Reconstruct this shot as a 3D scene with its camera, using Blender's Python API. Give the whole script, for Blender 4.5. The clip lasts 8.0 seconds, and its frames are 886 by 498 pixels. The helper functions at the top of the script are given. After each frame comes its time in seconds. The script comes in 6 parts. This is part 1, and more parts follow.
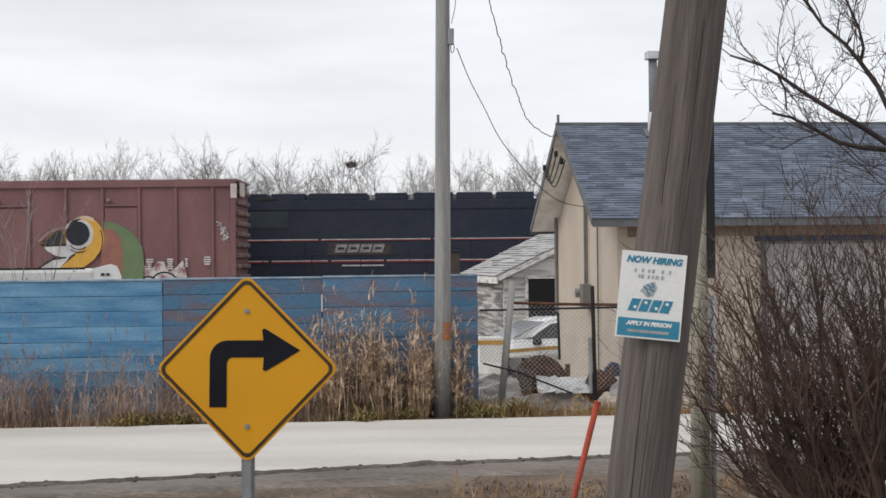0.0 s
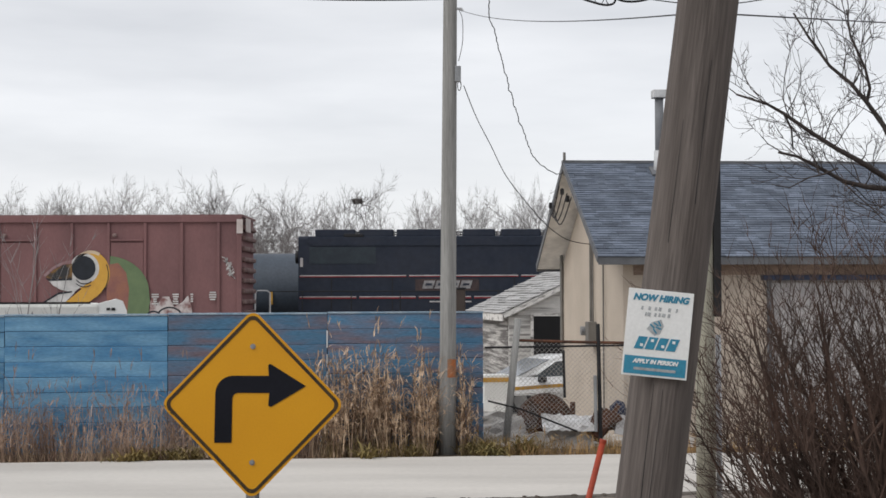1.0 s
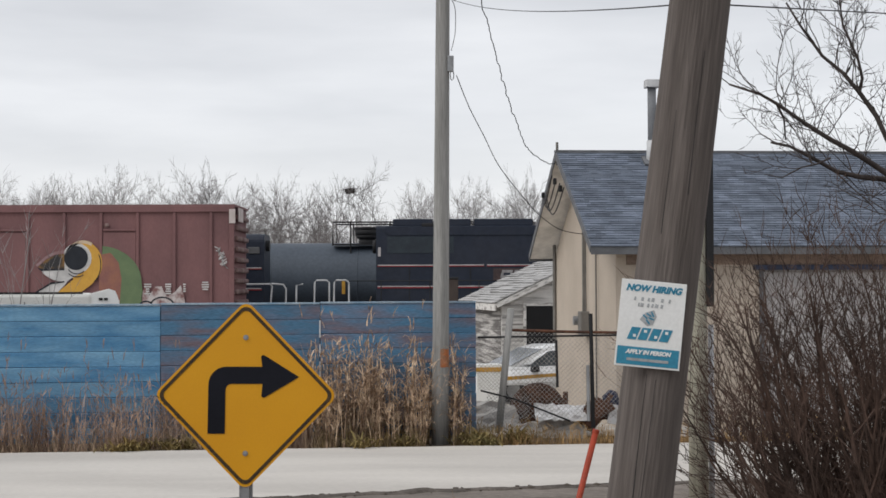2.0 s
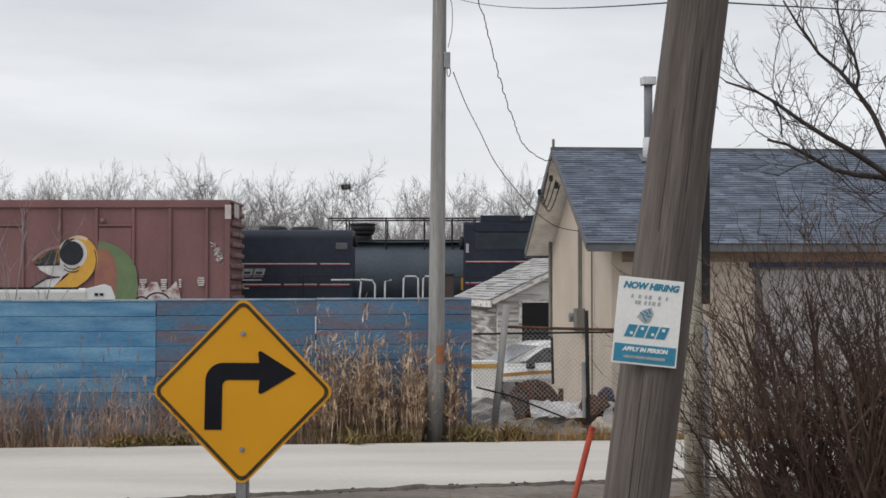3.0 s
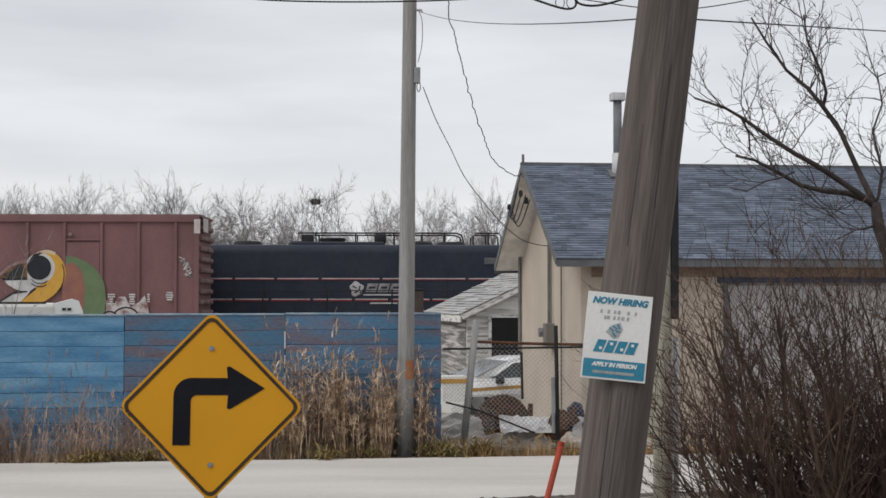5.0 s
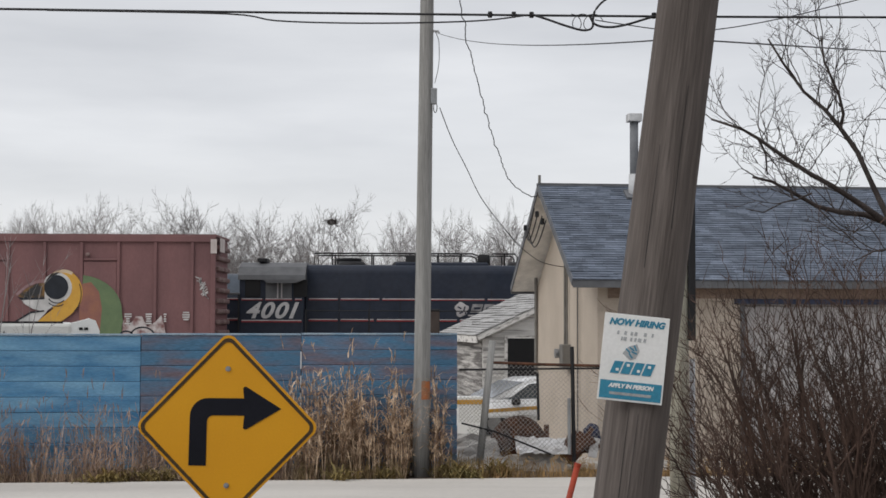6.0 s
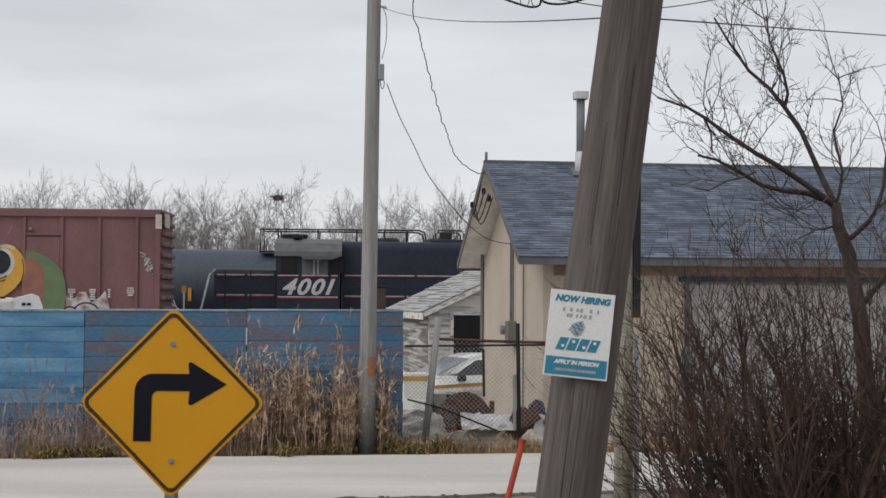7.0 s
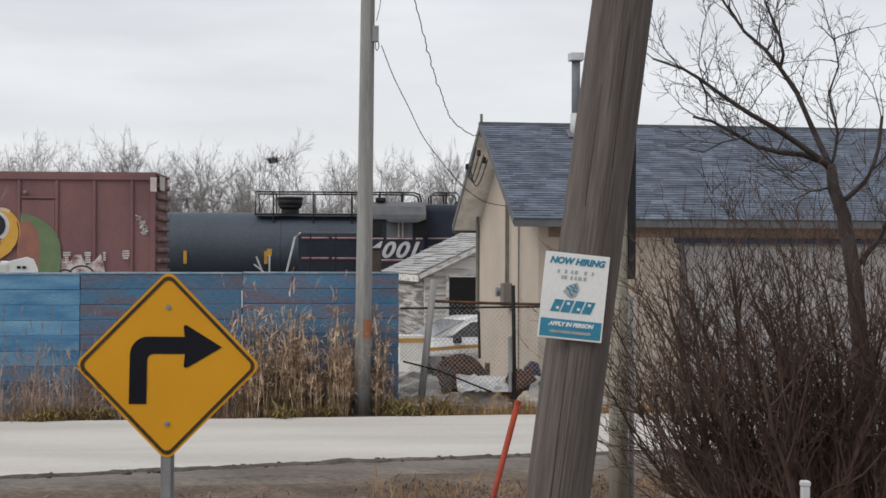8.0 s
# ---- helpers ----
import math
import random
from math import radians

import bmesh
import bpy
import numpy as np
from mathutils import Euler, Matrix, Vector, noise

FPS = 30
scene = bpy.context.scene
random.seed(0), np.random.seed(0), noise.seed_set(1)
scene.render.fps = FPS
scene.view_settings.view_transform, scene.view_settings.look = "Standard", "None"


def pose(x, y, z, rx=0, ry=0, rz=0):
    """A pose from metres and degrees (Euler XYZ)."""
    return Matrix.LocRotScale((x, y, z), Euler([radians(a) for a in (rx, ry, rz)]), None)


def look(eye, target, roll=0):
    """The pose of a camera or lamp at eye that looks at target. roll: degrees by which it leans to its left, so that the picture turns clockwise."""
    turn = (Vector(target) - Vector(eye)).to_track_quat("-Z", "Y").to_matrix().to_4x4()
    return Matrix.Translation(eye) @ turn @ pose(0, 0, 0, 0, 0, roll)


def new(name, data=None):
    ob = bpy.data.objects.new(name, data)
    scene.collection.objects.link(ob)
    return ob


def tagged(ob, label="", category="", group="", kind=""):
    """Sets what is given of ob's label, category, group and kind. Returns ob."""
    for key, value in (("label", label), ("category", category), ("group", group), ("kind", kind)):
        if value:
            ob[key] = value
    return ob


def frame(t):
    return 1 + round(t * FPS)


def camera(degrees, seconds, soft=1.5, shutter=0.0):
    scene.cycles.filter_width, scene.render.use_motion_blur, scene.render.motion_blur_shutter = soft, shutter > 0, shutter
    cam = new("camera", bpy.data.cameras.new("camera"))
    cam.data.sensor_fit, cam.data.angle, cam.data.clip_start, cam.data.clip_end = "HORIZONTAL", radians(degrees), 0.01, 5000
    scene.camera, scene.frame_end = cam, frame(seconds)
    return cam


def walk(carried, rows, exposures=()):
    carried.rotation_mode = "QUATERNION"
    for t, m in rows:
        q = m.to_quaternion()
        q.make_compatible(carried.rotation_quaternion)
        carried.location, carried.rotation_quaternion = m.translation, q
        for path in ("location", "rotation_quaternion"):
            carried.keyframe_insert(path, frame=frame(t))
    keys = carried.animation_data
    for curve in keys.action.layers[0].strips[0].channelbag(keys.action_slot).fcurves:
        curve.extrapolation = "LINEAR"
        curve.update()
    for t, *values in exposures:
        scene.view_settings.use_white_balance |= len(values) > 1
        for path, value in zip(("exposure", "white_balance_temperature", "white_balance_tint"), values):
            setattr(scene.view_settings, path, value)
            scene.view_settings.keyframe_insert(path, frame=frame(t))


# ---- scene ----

EYE = 2.74
cam = camera(33.56, 8.0, soft=1.6)
# seconds, turn to the left, tilt up, lean (degrees), sway sideways and up (metres): held by hand at one spot
ROWS = [
    (0.0, 0.018, 0.376, -0.557, 0.013, -0.004),
    (0.1, 0.641, -0.102, -0.521, 0.014, -0.004),
    (0.2, 0.948, 0.722, -0.486, 0.016, -0.005),
    (0.3, 1.063, 1.213, -0.450, 0.017, -0.006),
    (0.4, 0.961, 1.658, -0.415, 0.018, -0.006),
    (0.5, 1.058, 1.080, -0.380, 0.019, -0.007),
    (0.6, 1.286, 0.923, -0.340, 0.017, -0.007),
    (0.7, 1.340, 1.456, -0.298, 0.014, -0.007),
    (0.8, 1.048, 1.281, -0.257, 0.012, -0.007),
    (0.9, 0.712, 1.635, -0.215, 0.010, -0.006),
    (1.0, 0.220, 1.818, -0.174, 0.007, -0.006),
    (1.1, 0.331, 1.277, -0.196, 0.007, -0.005),
    (1.2, 0.264, 1.532, -0.217, 0.007, -0.004),
    (1.3, 0.175, 1.654, -0.239, 0.007, -0.002),
    (1.4, 0.045, 1.865, -0.260, 0.007, -0.001),
    (1.5, 0.021, 1.965, -0.281, 0.007, 0.000),
    (1.6, -0.111, 1.943, -0.264, 0.006, 0.000),
    (1.7, -0.135, 1.682, -0.247, 0.006, 0.000),
    (2.8, 0.251, 1.239, -0.056, -0.002, 0.001),
    (2.9, 0.141, 1.240, -0.038, -0.003, 0.001),
    (3.0, -0.238, 1.268, -0.021, -0.004, 0.002),
    (3.1, 0.425, 1.398, 0.025, -0.003, 0.002),
    (3.2, 0.993, 1.268, 0.071, -0.002, 0.003),
    (3.3, 1.108, 1.489, 0.118, -0.001, 0.003),
    (3.4, 0.484, 1.667, 0.164, -0.000, 0.004),
    (3.5, 0.246, 1.658, 0.210, 0.001, 0.004),
    (3.6, 0.110, 1.627, 0.186, -0.002, 0.003),
    (3.7, -0.007, 1.630, 0.162, -0.004, 0.003),
    (3.8, -0.297, 1.852, 0.138, -0.006, 0.002),
    (3.9, -0.607, 2.073, 0.113, -0.009, 0.001),
    (4.0, -0.533, 1.657, 0.090, -0.011, 0.000),
    (4.1, -0.029, 1.542, 0.068, -0.009, 0.001),
    (4.2, 0.584, 0.833, 0.046, -0.007, 0.001),
    (4.3, -0.229, 1.090, 0.023, -0.005, 0.001),
    (4.4, -0.824, 0.818, 0.002, -0.003, 0.001),
    (4.5, -1.021, 0.962, -0.020, -0.001, 0.002),
    (4.6, -1.254, 0.681, -0.006, -0.001, 0.002),
    (4.7, -1.651, 1.427, 0.008, -0.002, 0.002),
    (5.8, -0.370, 2.358, 0.166, -0.004, 0.004),
    (5.9, -0.408, 2.580, 0.180, -0.005, 0.004),
    (6.0, -0.786, 2.648, 0.194, -0.005, 0.004),
    (6.1, -0.571, 2.945, 0.221, -0.005, 0.002),
    (6.2, -0.649, 3.109, 0.247, -0.004, 0.000),
    (6.3, -0.665, 3.121, 0.274, -0.004, -0.002),
    (6.4, -0.600, 2.802, 0.300, -0.004, -0.004),
    (6.5, -0.865, 2.636, 0.327, -0.003, -0.006),
    (6.6, -1.065, 1.798, 0.337, -0.004, -0.004),
    (6.7, -1.484, 1.397, 0.348, -0.005, -0.003),
    (6.8, -2.071, 1.085, 0.357, -0.006, -0.001),
    (6.9, -2.731, 1.699, 0.367, -0.007, -0.000),
    (7.0, -2.882, 1.750, 0.378, -0.007, 0.001),
    (7.1, -2.797, 2.265, 0.353, -0.008, 0.000),
    (7.2, -2.975, 2.135, 0.327, -0.009, -0.001),
    (7.3, -2.833, 2.003, 0.302, -0.010, -0.002),
    (7.4, -2.422, 1.123, 0.276, -0.011, -0.003),
    (7.5, -2.845, 0.417, 0.252, -0.012, -0.004),
    (7.6, -2.955, 0.439, 0.248, -0.010, -0.003),
    (7.7, -3.434, 0.435, 0.244, -0.008, -0.002),
    (7.8, -3.785, 0.344, 0.242, -0.006, -0.001),
    (7.9, -3.331, 0.074, 0.238, -0.005, 0.001),
    (8.0, -3.065, 0.275, 0.234, -0.003, 0.002),
]
walk(cam, [(t, pose(sx, 0, EYE + sz, 90 + tilt, 0, turn) @ pose(0, 0, 0, 0, 0, lean)) for t, turn, tilt, lean, sx, sz in ROWS],
     [(0.0, 0.20), (1.5, 0.08), (3.5, 0.03), (4.5, 0.0), (6.0, -0.05), (7.0, -0.09), (8.0, 0.02)])

# ---- light: overcast sky, broad weak sun ----
SUN_UP, SUN_TURN = 44.0, 238.0
world = bpy.data.worlds.new("overcast")
scene.world = world
world.use_nodes = True
wn, wl = world.node_tree.nodes, world.node_tree.links
wn.clear()
w_out, w_bg = wn.new("ShaderNodeOutputWorld"), wn.new("ShaderNodeBackground")
w_sky = wn.new("ShaderNodeTexSky")
w_sky.sky_type, w_sky.sun_disc = "NISHITA", False
w_sky.sun_elevation, w_sky.sun_rotation = radians(SUN_UP), radians(SUN_TURN)
w_coord, w_map, w_noise = wn.new("ShaderNodeTexCoord"), wn.new("ShaderNodeMapping"), wn.new("ShaderNodeTexNoise")
w_map.inputs["Scale"].default_value = (2.2, 2.2, 11.0)
w_map.inputs["Location"].default_value = (3.1, 0.4, 0.33)
w_noise.inputs["Scale"].default_value, w_noise.inputs["Detail"].default_value, w_noise.inputs["Roughness"].default_value = 1.6, 5.0, 0.5
w_ramp = wn.new("ShaderNodeValToRGB")
w_ramp.color_ramp.elements[0].position, w_ramp.color_ramp.elements[0].color = 0.30, (0.584, 0.592, 0.618, 1)
w_ramp.color_ramp.elements[1].position, w_ramp.color_ramp.elements[1].color = 0.72, (0.776, 0.780, 0.800, 1)
w_sep, w_band = wn.new("ShaderNodeSeparateXYZ"), wn.new("ShaderNodeValToRGB")
for e, (p, c) in zip([w_band.color_ramp.elements[0], w_band.color_ramp.elements[1], w_band.color_ramp.elements.new(0.09), w_band.color_ramp.elements.new(0.14), w_band.color_ramp.elements.new(0.22)],
                     [(0.0, 0.98), (1.0, 0.98), (0.075, 1.0), (0.12, 1.05), (0.19, 0.95)]):
    e.position, e.color = p, (c, c, c, 1)
w_mul, w_mix = wn.new("ShaderNodeMix"), wn.new("ShaderNodeMix")
w_mul.data_type = w_mix.data_type = "RGBA"
w_mul.blend_type, w_mul.inputs[0].default_value = "MULTIPLY", 1.0
w_mix.inputs[0].default_value = 0.012
wl.new(w_coord.outputs["Generated"], w_map.inputs["Vector"])
wl.new(w_map.outputs[0], w_noise.inputs["Vector"])
wl.new(w_noise.outputs["Fac"], w_ramp.inputs[0])
wl.new(w_coord.outputs["Generated"], w_sep.inputs[0])
wl.new(w_sep.outputs["Z"], w_band.inputs[0])
wl.new(w_ramp.outputs[0], w_mul.inputs[6])
wl.new(w_band.outputs[0], w_mul.inputs[7])
wl.new(w_mul.outputs[2], w_mix.inputs[6])
wl.new(w_sky.outputs[0], w_mix.inputs[7])
wl.new(w_mix.outputs[2], w_bg.inputs[0])
wl.new(w_bg.outputs[0], w_out.inputs[0])
w_bg.inputs[1].default_value = 1.06
sun = new("sun", bpy.data.lights.new("sun", "SUN"))
sun.data.energy, sun.data.angle, sun.data.color = 1.5, radians(40), (1.0, 0.97, 0.93)
sun.matrix_world = look((-42, -16, 50), (0, 10, 0))


# ---- materials ----
def mat(name, color, rough=0.8, metal=0.0, other=None, scale=3.0, spread=(0.35, 0.65), fine=0.12, fine_scale=60.0, bump=0.15, stretch=(1, 1, 1), vary=0.0, spec=0.35, island=False):
    """Two scales of colour change, fine relief; vary: lightness change from piece to piece."""
    m = bpy.data.materials.new(name)
    m.use_nodes = True
    n, l = m.node_tree.nodes, m.node_tree.links
    b = n["Principled BSDF"]
    b.inputs["Roughness"].default_value, b.inputs["Metallic"].default_value = rough, metal
    b.inputs["Specular IOR Level"].default_value = spec
    co, mp = n.new("ShaderNodeTexCoord"), n.new("ShaderNodeMapping")
    mp.inputs["Scale"].default_value = stretch
    l.new(co.outputs["Object"], mp.inputs[0])
    n1, n2 = n.new("ShaderNodeTexNoise"), n.new("ShaderNodeTexNoise")
    n1.inputs["Scale"].default_value, n1.inputs["Detail"].default_value = scale, 5
    n2.inputs["Scale"].default_value, n2.inputs["Detail"].default_value = fine_scale, 3
    l.new(mp.outputs[0], n1.inputs["Vector"])
    l.new(mp.outputs[0], n2.inputs["Vector"])
    rm = n.new("ShaderNodeValToRGB")
    other = other or tuple(c * 0.72 for c in color)
    rm.color_ramp.elements[0].position, rm.color_ramp.elements[0].color = spread[0], (*color, 1)
    rm.color_ramp.elements[1].position, rm.color_ramp.elements[1].color = spread[1], (*other, 1)
    l.new(n1.outputs["Fac"], rm.inputs[0])
    hs = n.new("ShaderNodeHueSaturation")
    mr = n.new("ShaderNodeMapRange")
    mr.inputs["From Min"].default_value, mr.inputs["From Max"].default_value = 0.3, 0.7
    mr.inputs["To Min"].default_value, mr.inputs["To Max"].default_value = 1 - fine, 1 + fine
    l.new(n2.outputs["Fac"], mr.inputs["Value"])
    if vary:
        if not island:
            # each piece takes its own stretch of the pattern
            ob_info, far = n.new("ShaderNodeObjectInfo"), n.new("ShaderNodeMath")
            far.operation = "MULTIPLY"
            far.inputs[1].default_value = 60.0
            l.new(ob_info.outputs["Random"], far.inputs[0])
            l.new(far.outputs[0], mp.inputs["Location"])
        oi, mv, mm = n.new("ShaderNodeNewGeometry" if island else "ShaderNodeObjectInfo"), n.new("ShaderNodeMapRange"), n.new("ShaderNodeMath")
        mv.inputs["To Min"].default_value, mv.inputs["To Max"].default_value = 1 - vary, 1 + vary
        mm.operation = "MULTIPLY"
        l.new(oi.outputs["Random Per Island" if island else "Random"], mv.inputs["Value"])
        l.new(mv.outputs[0], mm.inputs[0])
        l.new(mr.outputs[0], mm.inputs[1])
        l.new(mm.outputs[0], hs.inputs["Value"])
    else:
        l.new(mr.outputs[0], hs.inputs["Value"])
    l.new(rm.outputs[0], hs.inputs["Color"])
    l.new(hs.outputs[0], b.inputs["Base Color"])
    if bump:
        bp = n.new("ShaderNodeBump")
        bp.inputs["Strength"].default_value, bp.inputs["Distance"].default_value = bump, 0.02
        l.new(n2.outputs["Fac"], bp.inputs["Height"])
        l.new(bp.outputs[0], b.inputs["Normal"])
    return m


M_DIRT = mat("dirt", (0.165, 0.124, 0.092), 0.95, other=(0.085, 0.062, 0.046), scale=0.9, fine=0.35, fine_scale=14, bump=0.6)
M_ROAD = mat("gravel_road", (0.55, 0.522, 0.482), 0.9, other=(0.455, 0.43, 0.397), scale=0.5, fine=0.08, fine_scale=30, bump=0.25, stretch=(0.35, 1.6, 1))
M_SHOULDER = mat("wet_gravel", (0.205, 0.178, 0.155), 0.85, other=(0.112, 0.095, 0.081), scale=1.2, fine=0.3, fine_scale=22, bump=0.5, stretch=(0.4, 1.3, 1))
M_CLOD = mat("soil_clod", (0.060, 0.048, 0.038), 0.95, other=(0.10, 0.085, 0.07), scale=6, fine=0.3, bump=0.4)
M_BALLAST = mat("ballast", (0.22, 0.21, 0.20), 0.95, fine=0.4, fine_scale=9, bump=0.6)
M_BLUE = mat("blue_board_paint", (0.055, 0.175, 0.320), 0.65, other=(0.150, 0.305, 0.445), scale=1.5, fine=0.16, fine_scale=26, bump=0.2, stretch=(0.5, 1, 3), vary=0.16)
M_BLUE_WORN = mat("worn_blue_board_paint", (0.074, 0.182, 0.298), 0.72, other=(0.165, 0.130, 0.155), scale=2.3, spread=(0.40, 0.72), fine=0.22, fine_scale=26, bump=0.3, stretch=(0.45, 1, 3), vary=0.13)
M_BLUE_CAP = mat("bleached_cap_paint", (0.30, 0.37, 0.43), 0.7, other=(0.16, 0.25, 0.34), scale=2.5, fine=0.2, fine_scale=30, bump=0.2)
M_POLE = mat("weathered_pole_wood", (0.145, 0.125, 0.114), 0.9, other=(0.084, 0.071, 0.064), scale=3.2, spread=(0.30, 0.70), fine=0.20, fine_scale=15, bump=0.55, stretch=(5.5, 5.5, 0.28))
M_POLE_PALE = mat("pale_pole_wood", (0.315, 0.312, 0.300), 0.9, other=(0.225, 0.223, 0.214), scale=3, fine=0.2, fine_scale=30, bump=0.5, stretch=(3, 3, 0.12))
M_POLE_GREEN = mat("greenish_post_wood", (0.40, 0.385, 0.31), 0.9, other=(0.29, 0.277, 0.222), scale=3, fine=0.2, fine_scale=30, bump=0.5, stretch=(3, 3, 0.12))
M_YELLOW = mat("yellow_sign_sheeting", (0.665, 0.318, 0.009), 0.42, other=(0.625, 0.290, 0.008), scale=2.2, fine=0.03, fine_scale=120, bump=0.02)
M_SIGNBLACK = mat("sign_black", (0.010, 0.011, 0.017), 0.55, fine=0.1, bump=0.02, spec=0.15)
M_SCUFF = mat("brown_scuff", (0.12, 0.075, 0.02), 0.8, fine=0.2, bump=0.0)
M_GALV = mat("galvanised_steel", (0.36, 0.37, 0.38), 0.45, 0.6, fine=0.1, fine_scale=40, bump=0.08)
M_WHITE = mat("white_plastic", (0.80, 0.81, 0.80), 0.55, other=(0.74, 0.75, 0.73), fine=0.04, bump=0.02)
M_TEAL = mat("teal_print", (0.025, 0.19, 0.30), 0.55, other=(0.04, 0.24, 0.36), fine=0.1, bump=0.02)
M_GREYPRINT = mat("faded_print", (0.42, 0.44, 0.45), 0.6, fine=0.2, bump=0.0)
M_ORANGE = mat("orange_stake_paint", (0.40, 0.056, 0.022), 0.6, other=(0.24, 0.036, 0.018), fine=0.15, bump=0.05)
M_BOXCAR = mat("boxcar_red_paint", (0.200, 0.101, 0.101), 0.8, other=(0.155, 0.081, 0.082), scale=0.8, fine=0.06, fine_scale=18, bump=0.04, stretch=(1, 1, 0.5))
M_BOXCAR_END = mat("faded_boxcar_steel", (0.36, 0.31, 0.29), 0.8, other=(0.22, 0.15, 0.14), fine=0.2, bump=0.1)
M_BOXCAR_BARE = mat("bare_primer", (0.56, 0.51, 0.49), 0.75, other=(0.40, 0.34, 0.32), fine=0.15, bump=0.08)
M_CORRUGATION = mat("dusty_boxcar_end", (0.22, 0.155, 0.145), 0.85, other=(0.12, 0.065, 0.06), scale=2, fine=0.2, bump=0.1)
M_LOCO = mat("black_locomotive_paint", (0.016, 0.022, 0.037), 0.5, other=(0.024, 0.029, 0.043), scale=0.9, fine=0.12, fine_scale=6, bump=0.06, spec=0.25)
M_LOCO_PANEL = mat("dusty_black_panel", (0.030, 0.042, 0.052), 0.65, other=(0.022, 0.030, 0.040), fine=0.2, bump=0.05)
M_LOCO_GREY = mat("grey_cab_paint", (0.115, 0.117, 0.123), 0.6, other=(0.085, 0.087, 0.092), fine=0.1, bump=0.05)
M_TANK = mat("dark_grey_tank_paint", (0.066, 0.083, 0.106), 0.55, other=(0.050, 0.063, 0.082), scale=0.5, fine=0.12, fine_scale=9, bump=0.05)
M_DARK = mat("dark_steel", (0.018, 0.018, 0.020), 0.7, fine=0.25, bump=0.1)
M_STRIPE_RED = mat("red_stripe", (0.27, 0.030, 0.036), 0.6, fine=0.2, bump=0.0)
M_STRIPE_WHITE = mat("white_stripe", (0.50, 0.48, 0.48), 0.6, other=(0.34, 0.32, 0.32), fine=0.15, bump=0.0)
M_BRAND = mat("faded_brand_white", (0.30, 0.29, 0.29), 0.7, other=(0.16, 0.155, 0.16), scale=5, fine=0.3, bump=0.0)
M_RAILWHITE = mat("white_handrail_paint", (0.62, 0.63, 0.64), 0.6, fine=0.1, bump=0.0)
M_AMBER = mat("amber_marker", (0.60, 0.33, 0.05), 0.6, fine=0.1, bump=0.0)
M_STUCCO = mat("beige_stucco", (0.50, 0.430, 0.357), 0.92, other=(0.435, 0.373, 0.308), scale=0.9, fine=0.07, fine_scale=45, bump=0.35)
M_SOFFIT = mat("cream_soffit", (0.82, 0.785, 0.735), 0.8, fine=0.06, bump=0.05)
M_SHINGLE = mat("slate_blue_shingle", (0.143, 0.168, 0.214), 0.9, other=(0.092, 0.110, 0.143), scale=2.4, fine=0.3, fine_scale=60, bump=0.5, vary=0.27, island=True)
M_FASCIA = mat("grey_fascia", (0.14, 0.145, 0.155), 0.7, fine=0.1, bump=0.05)
M_PIPE = mat("grey_conduit", (0.20, 0.19, 0.175), 0.6, 0.2, fine=0.1, bump=0.05)
# near-black colour stands for unlit interiors behind windows
M_INTERIOR_DARK = mat("painted_dark_interior", (0.008, 0.008, 0.009), 0.6, fine=0.2, bump=0.0)
M_PEEL = mat("peeling_white_clapboard", (0.64, 0.62, 0.59), 0.85, other=(0.19, 0.175, 0.165), scale=3.6, spread=(0.52, 0.68), fine=0.15, fine_scale=30, bump=0.25, stretch=(0.9, 1, 3.0), vary=0.08)
M_PEEL_BARE = mat("mostly_bare_clapboard", (0.56, 0.54, 0.515), 0.9, other=(0.165, 0.155, 0.148), scale=4.2, spread=(0.40, 0.58), fine=0.25, fine_scale=30, bump=0.3, stretch=(0.9, 1, 2.6), vary=0.08)
M_SHEDROOF = mat("curling_pale_shingle", (0.44, 0.435, 0.43), 0.9, other=(0.33, 0.325, 0.32), scale=3, fine=0.2, fine_scale=30, bump=0.4, vary=0.07, island=True)
M_CAR = mat("white_car_paint", (0.78, 0.79, 0.80), 0.25, other=(0.74, 0.75, 0.76), fine=0.03, bump=0.0, spec=0.5)
M_CARGLASS = mat("tinted_car_glass", (0.085, 0.105, 0.12), 0.08, fine=0.1, bump=0.0, spec=0.7)
M_RUST = mat("rusty_steel", (0.115, 0.050, 0.028), 0.9, other=(0.055, 0.030, 0.022), fine=0.3, fine_scale=25, bump=0.4)
M_WIRE = mat("black_cable", (0.035, 0.035, 0.038), 0.7, fine=0.1, bump=0.0)
M_LINK = mat("chain_link_wire", (0.42, 0.405, 0.39), 0.7, 0.3, fine=0.2, bump=0.0)
M_BARK = mat("dark_bark", (0.066, 0.054, 0.050), 0.95, other=(0.036, 0.029, 0.027), scale=5, fine=0.3, bump=0.4)
M_TWIG = mat("brown_twigs", (0.096, 0.059, 0.045), 0.95, other=(0.040, 0.027, 0.022), scale=1.5, fine=0.3, fine_scale=12, bump=0.0)
# far trees' distance haze is mixed into this pale bark; saplings share it
M_FARBARK = mat("pale_hazed_bark", (0.29, 0.272, 0.268), 0.95, other=(0.155, 0.145, 0.143), scale=0.4, fine=0.2, fine_scale=5, bump=0.0)
M_REED = mat("dry_reed", (0.60, 0.445, 0.31), 0.95, other=(0.20, 0.128, 0.082), scale=5.5, spread=(0.42, 0.58), fine=0.3, fine_scale=9, bump=0.0)
M_GRASS = mat("faded_grass", (0.26, 0.185, 0.095), 0.95, other=(0.12, 0.095, 0.040), scale=1.4, fine=0.3, fine_scale=9, bump=0.0)
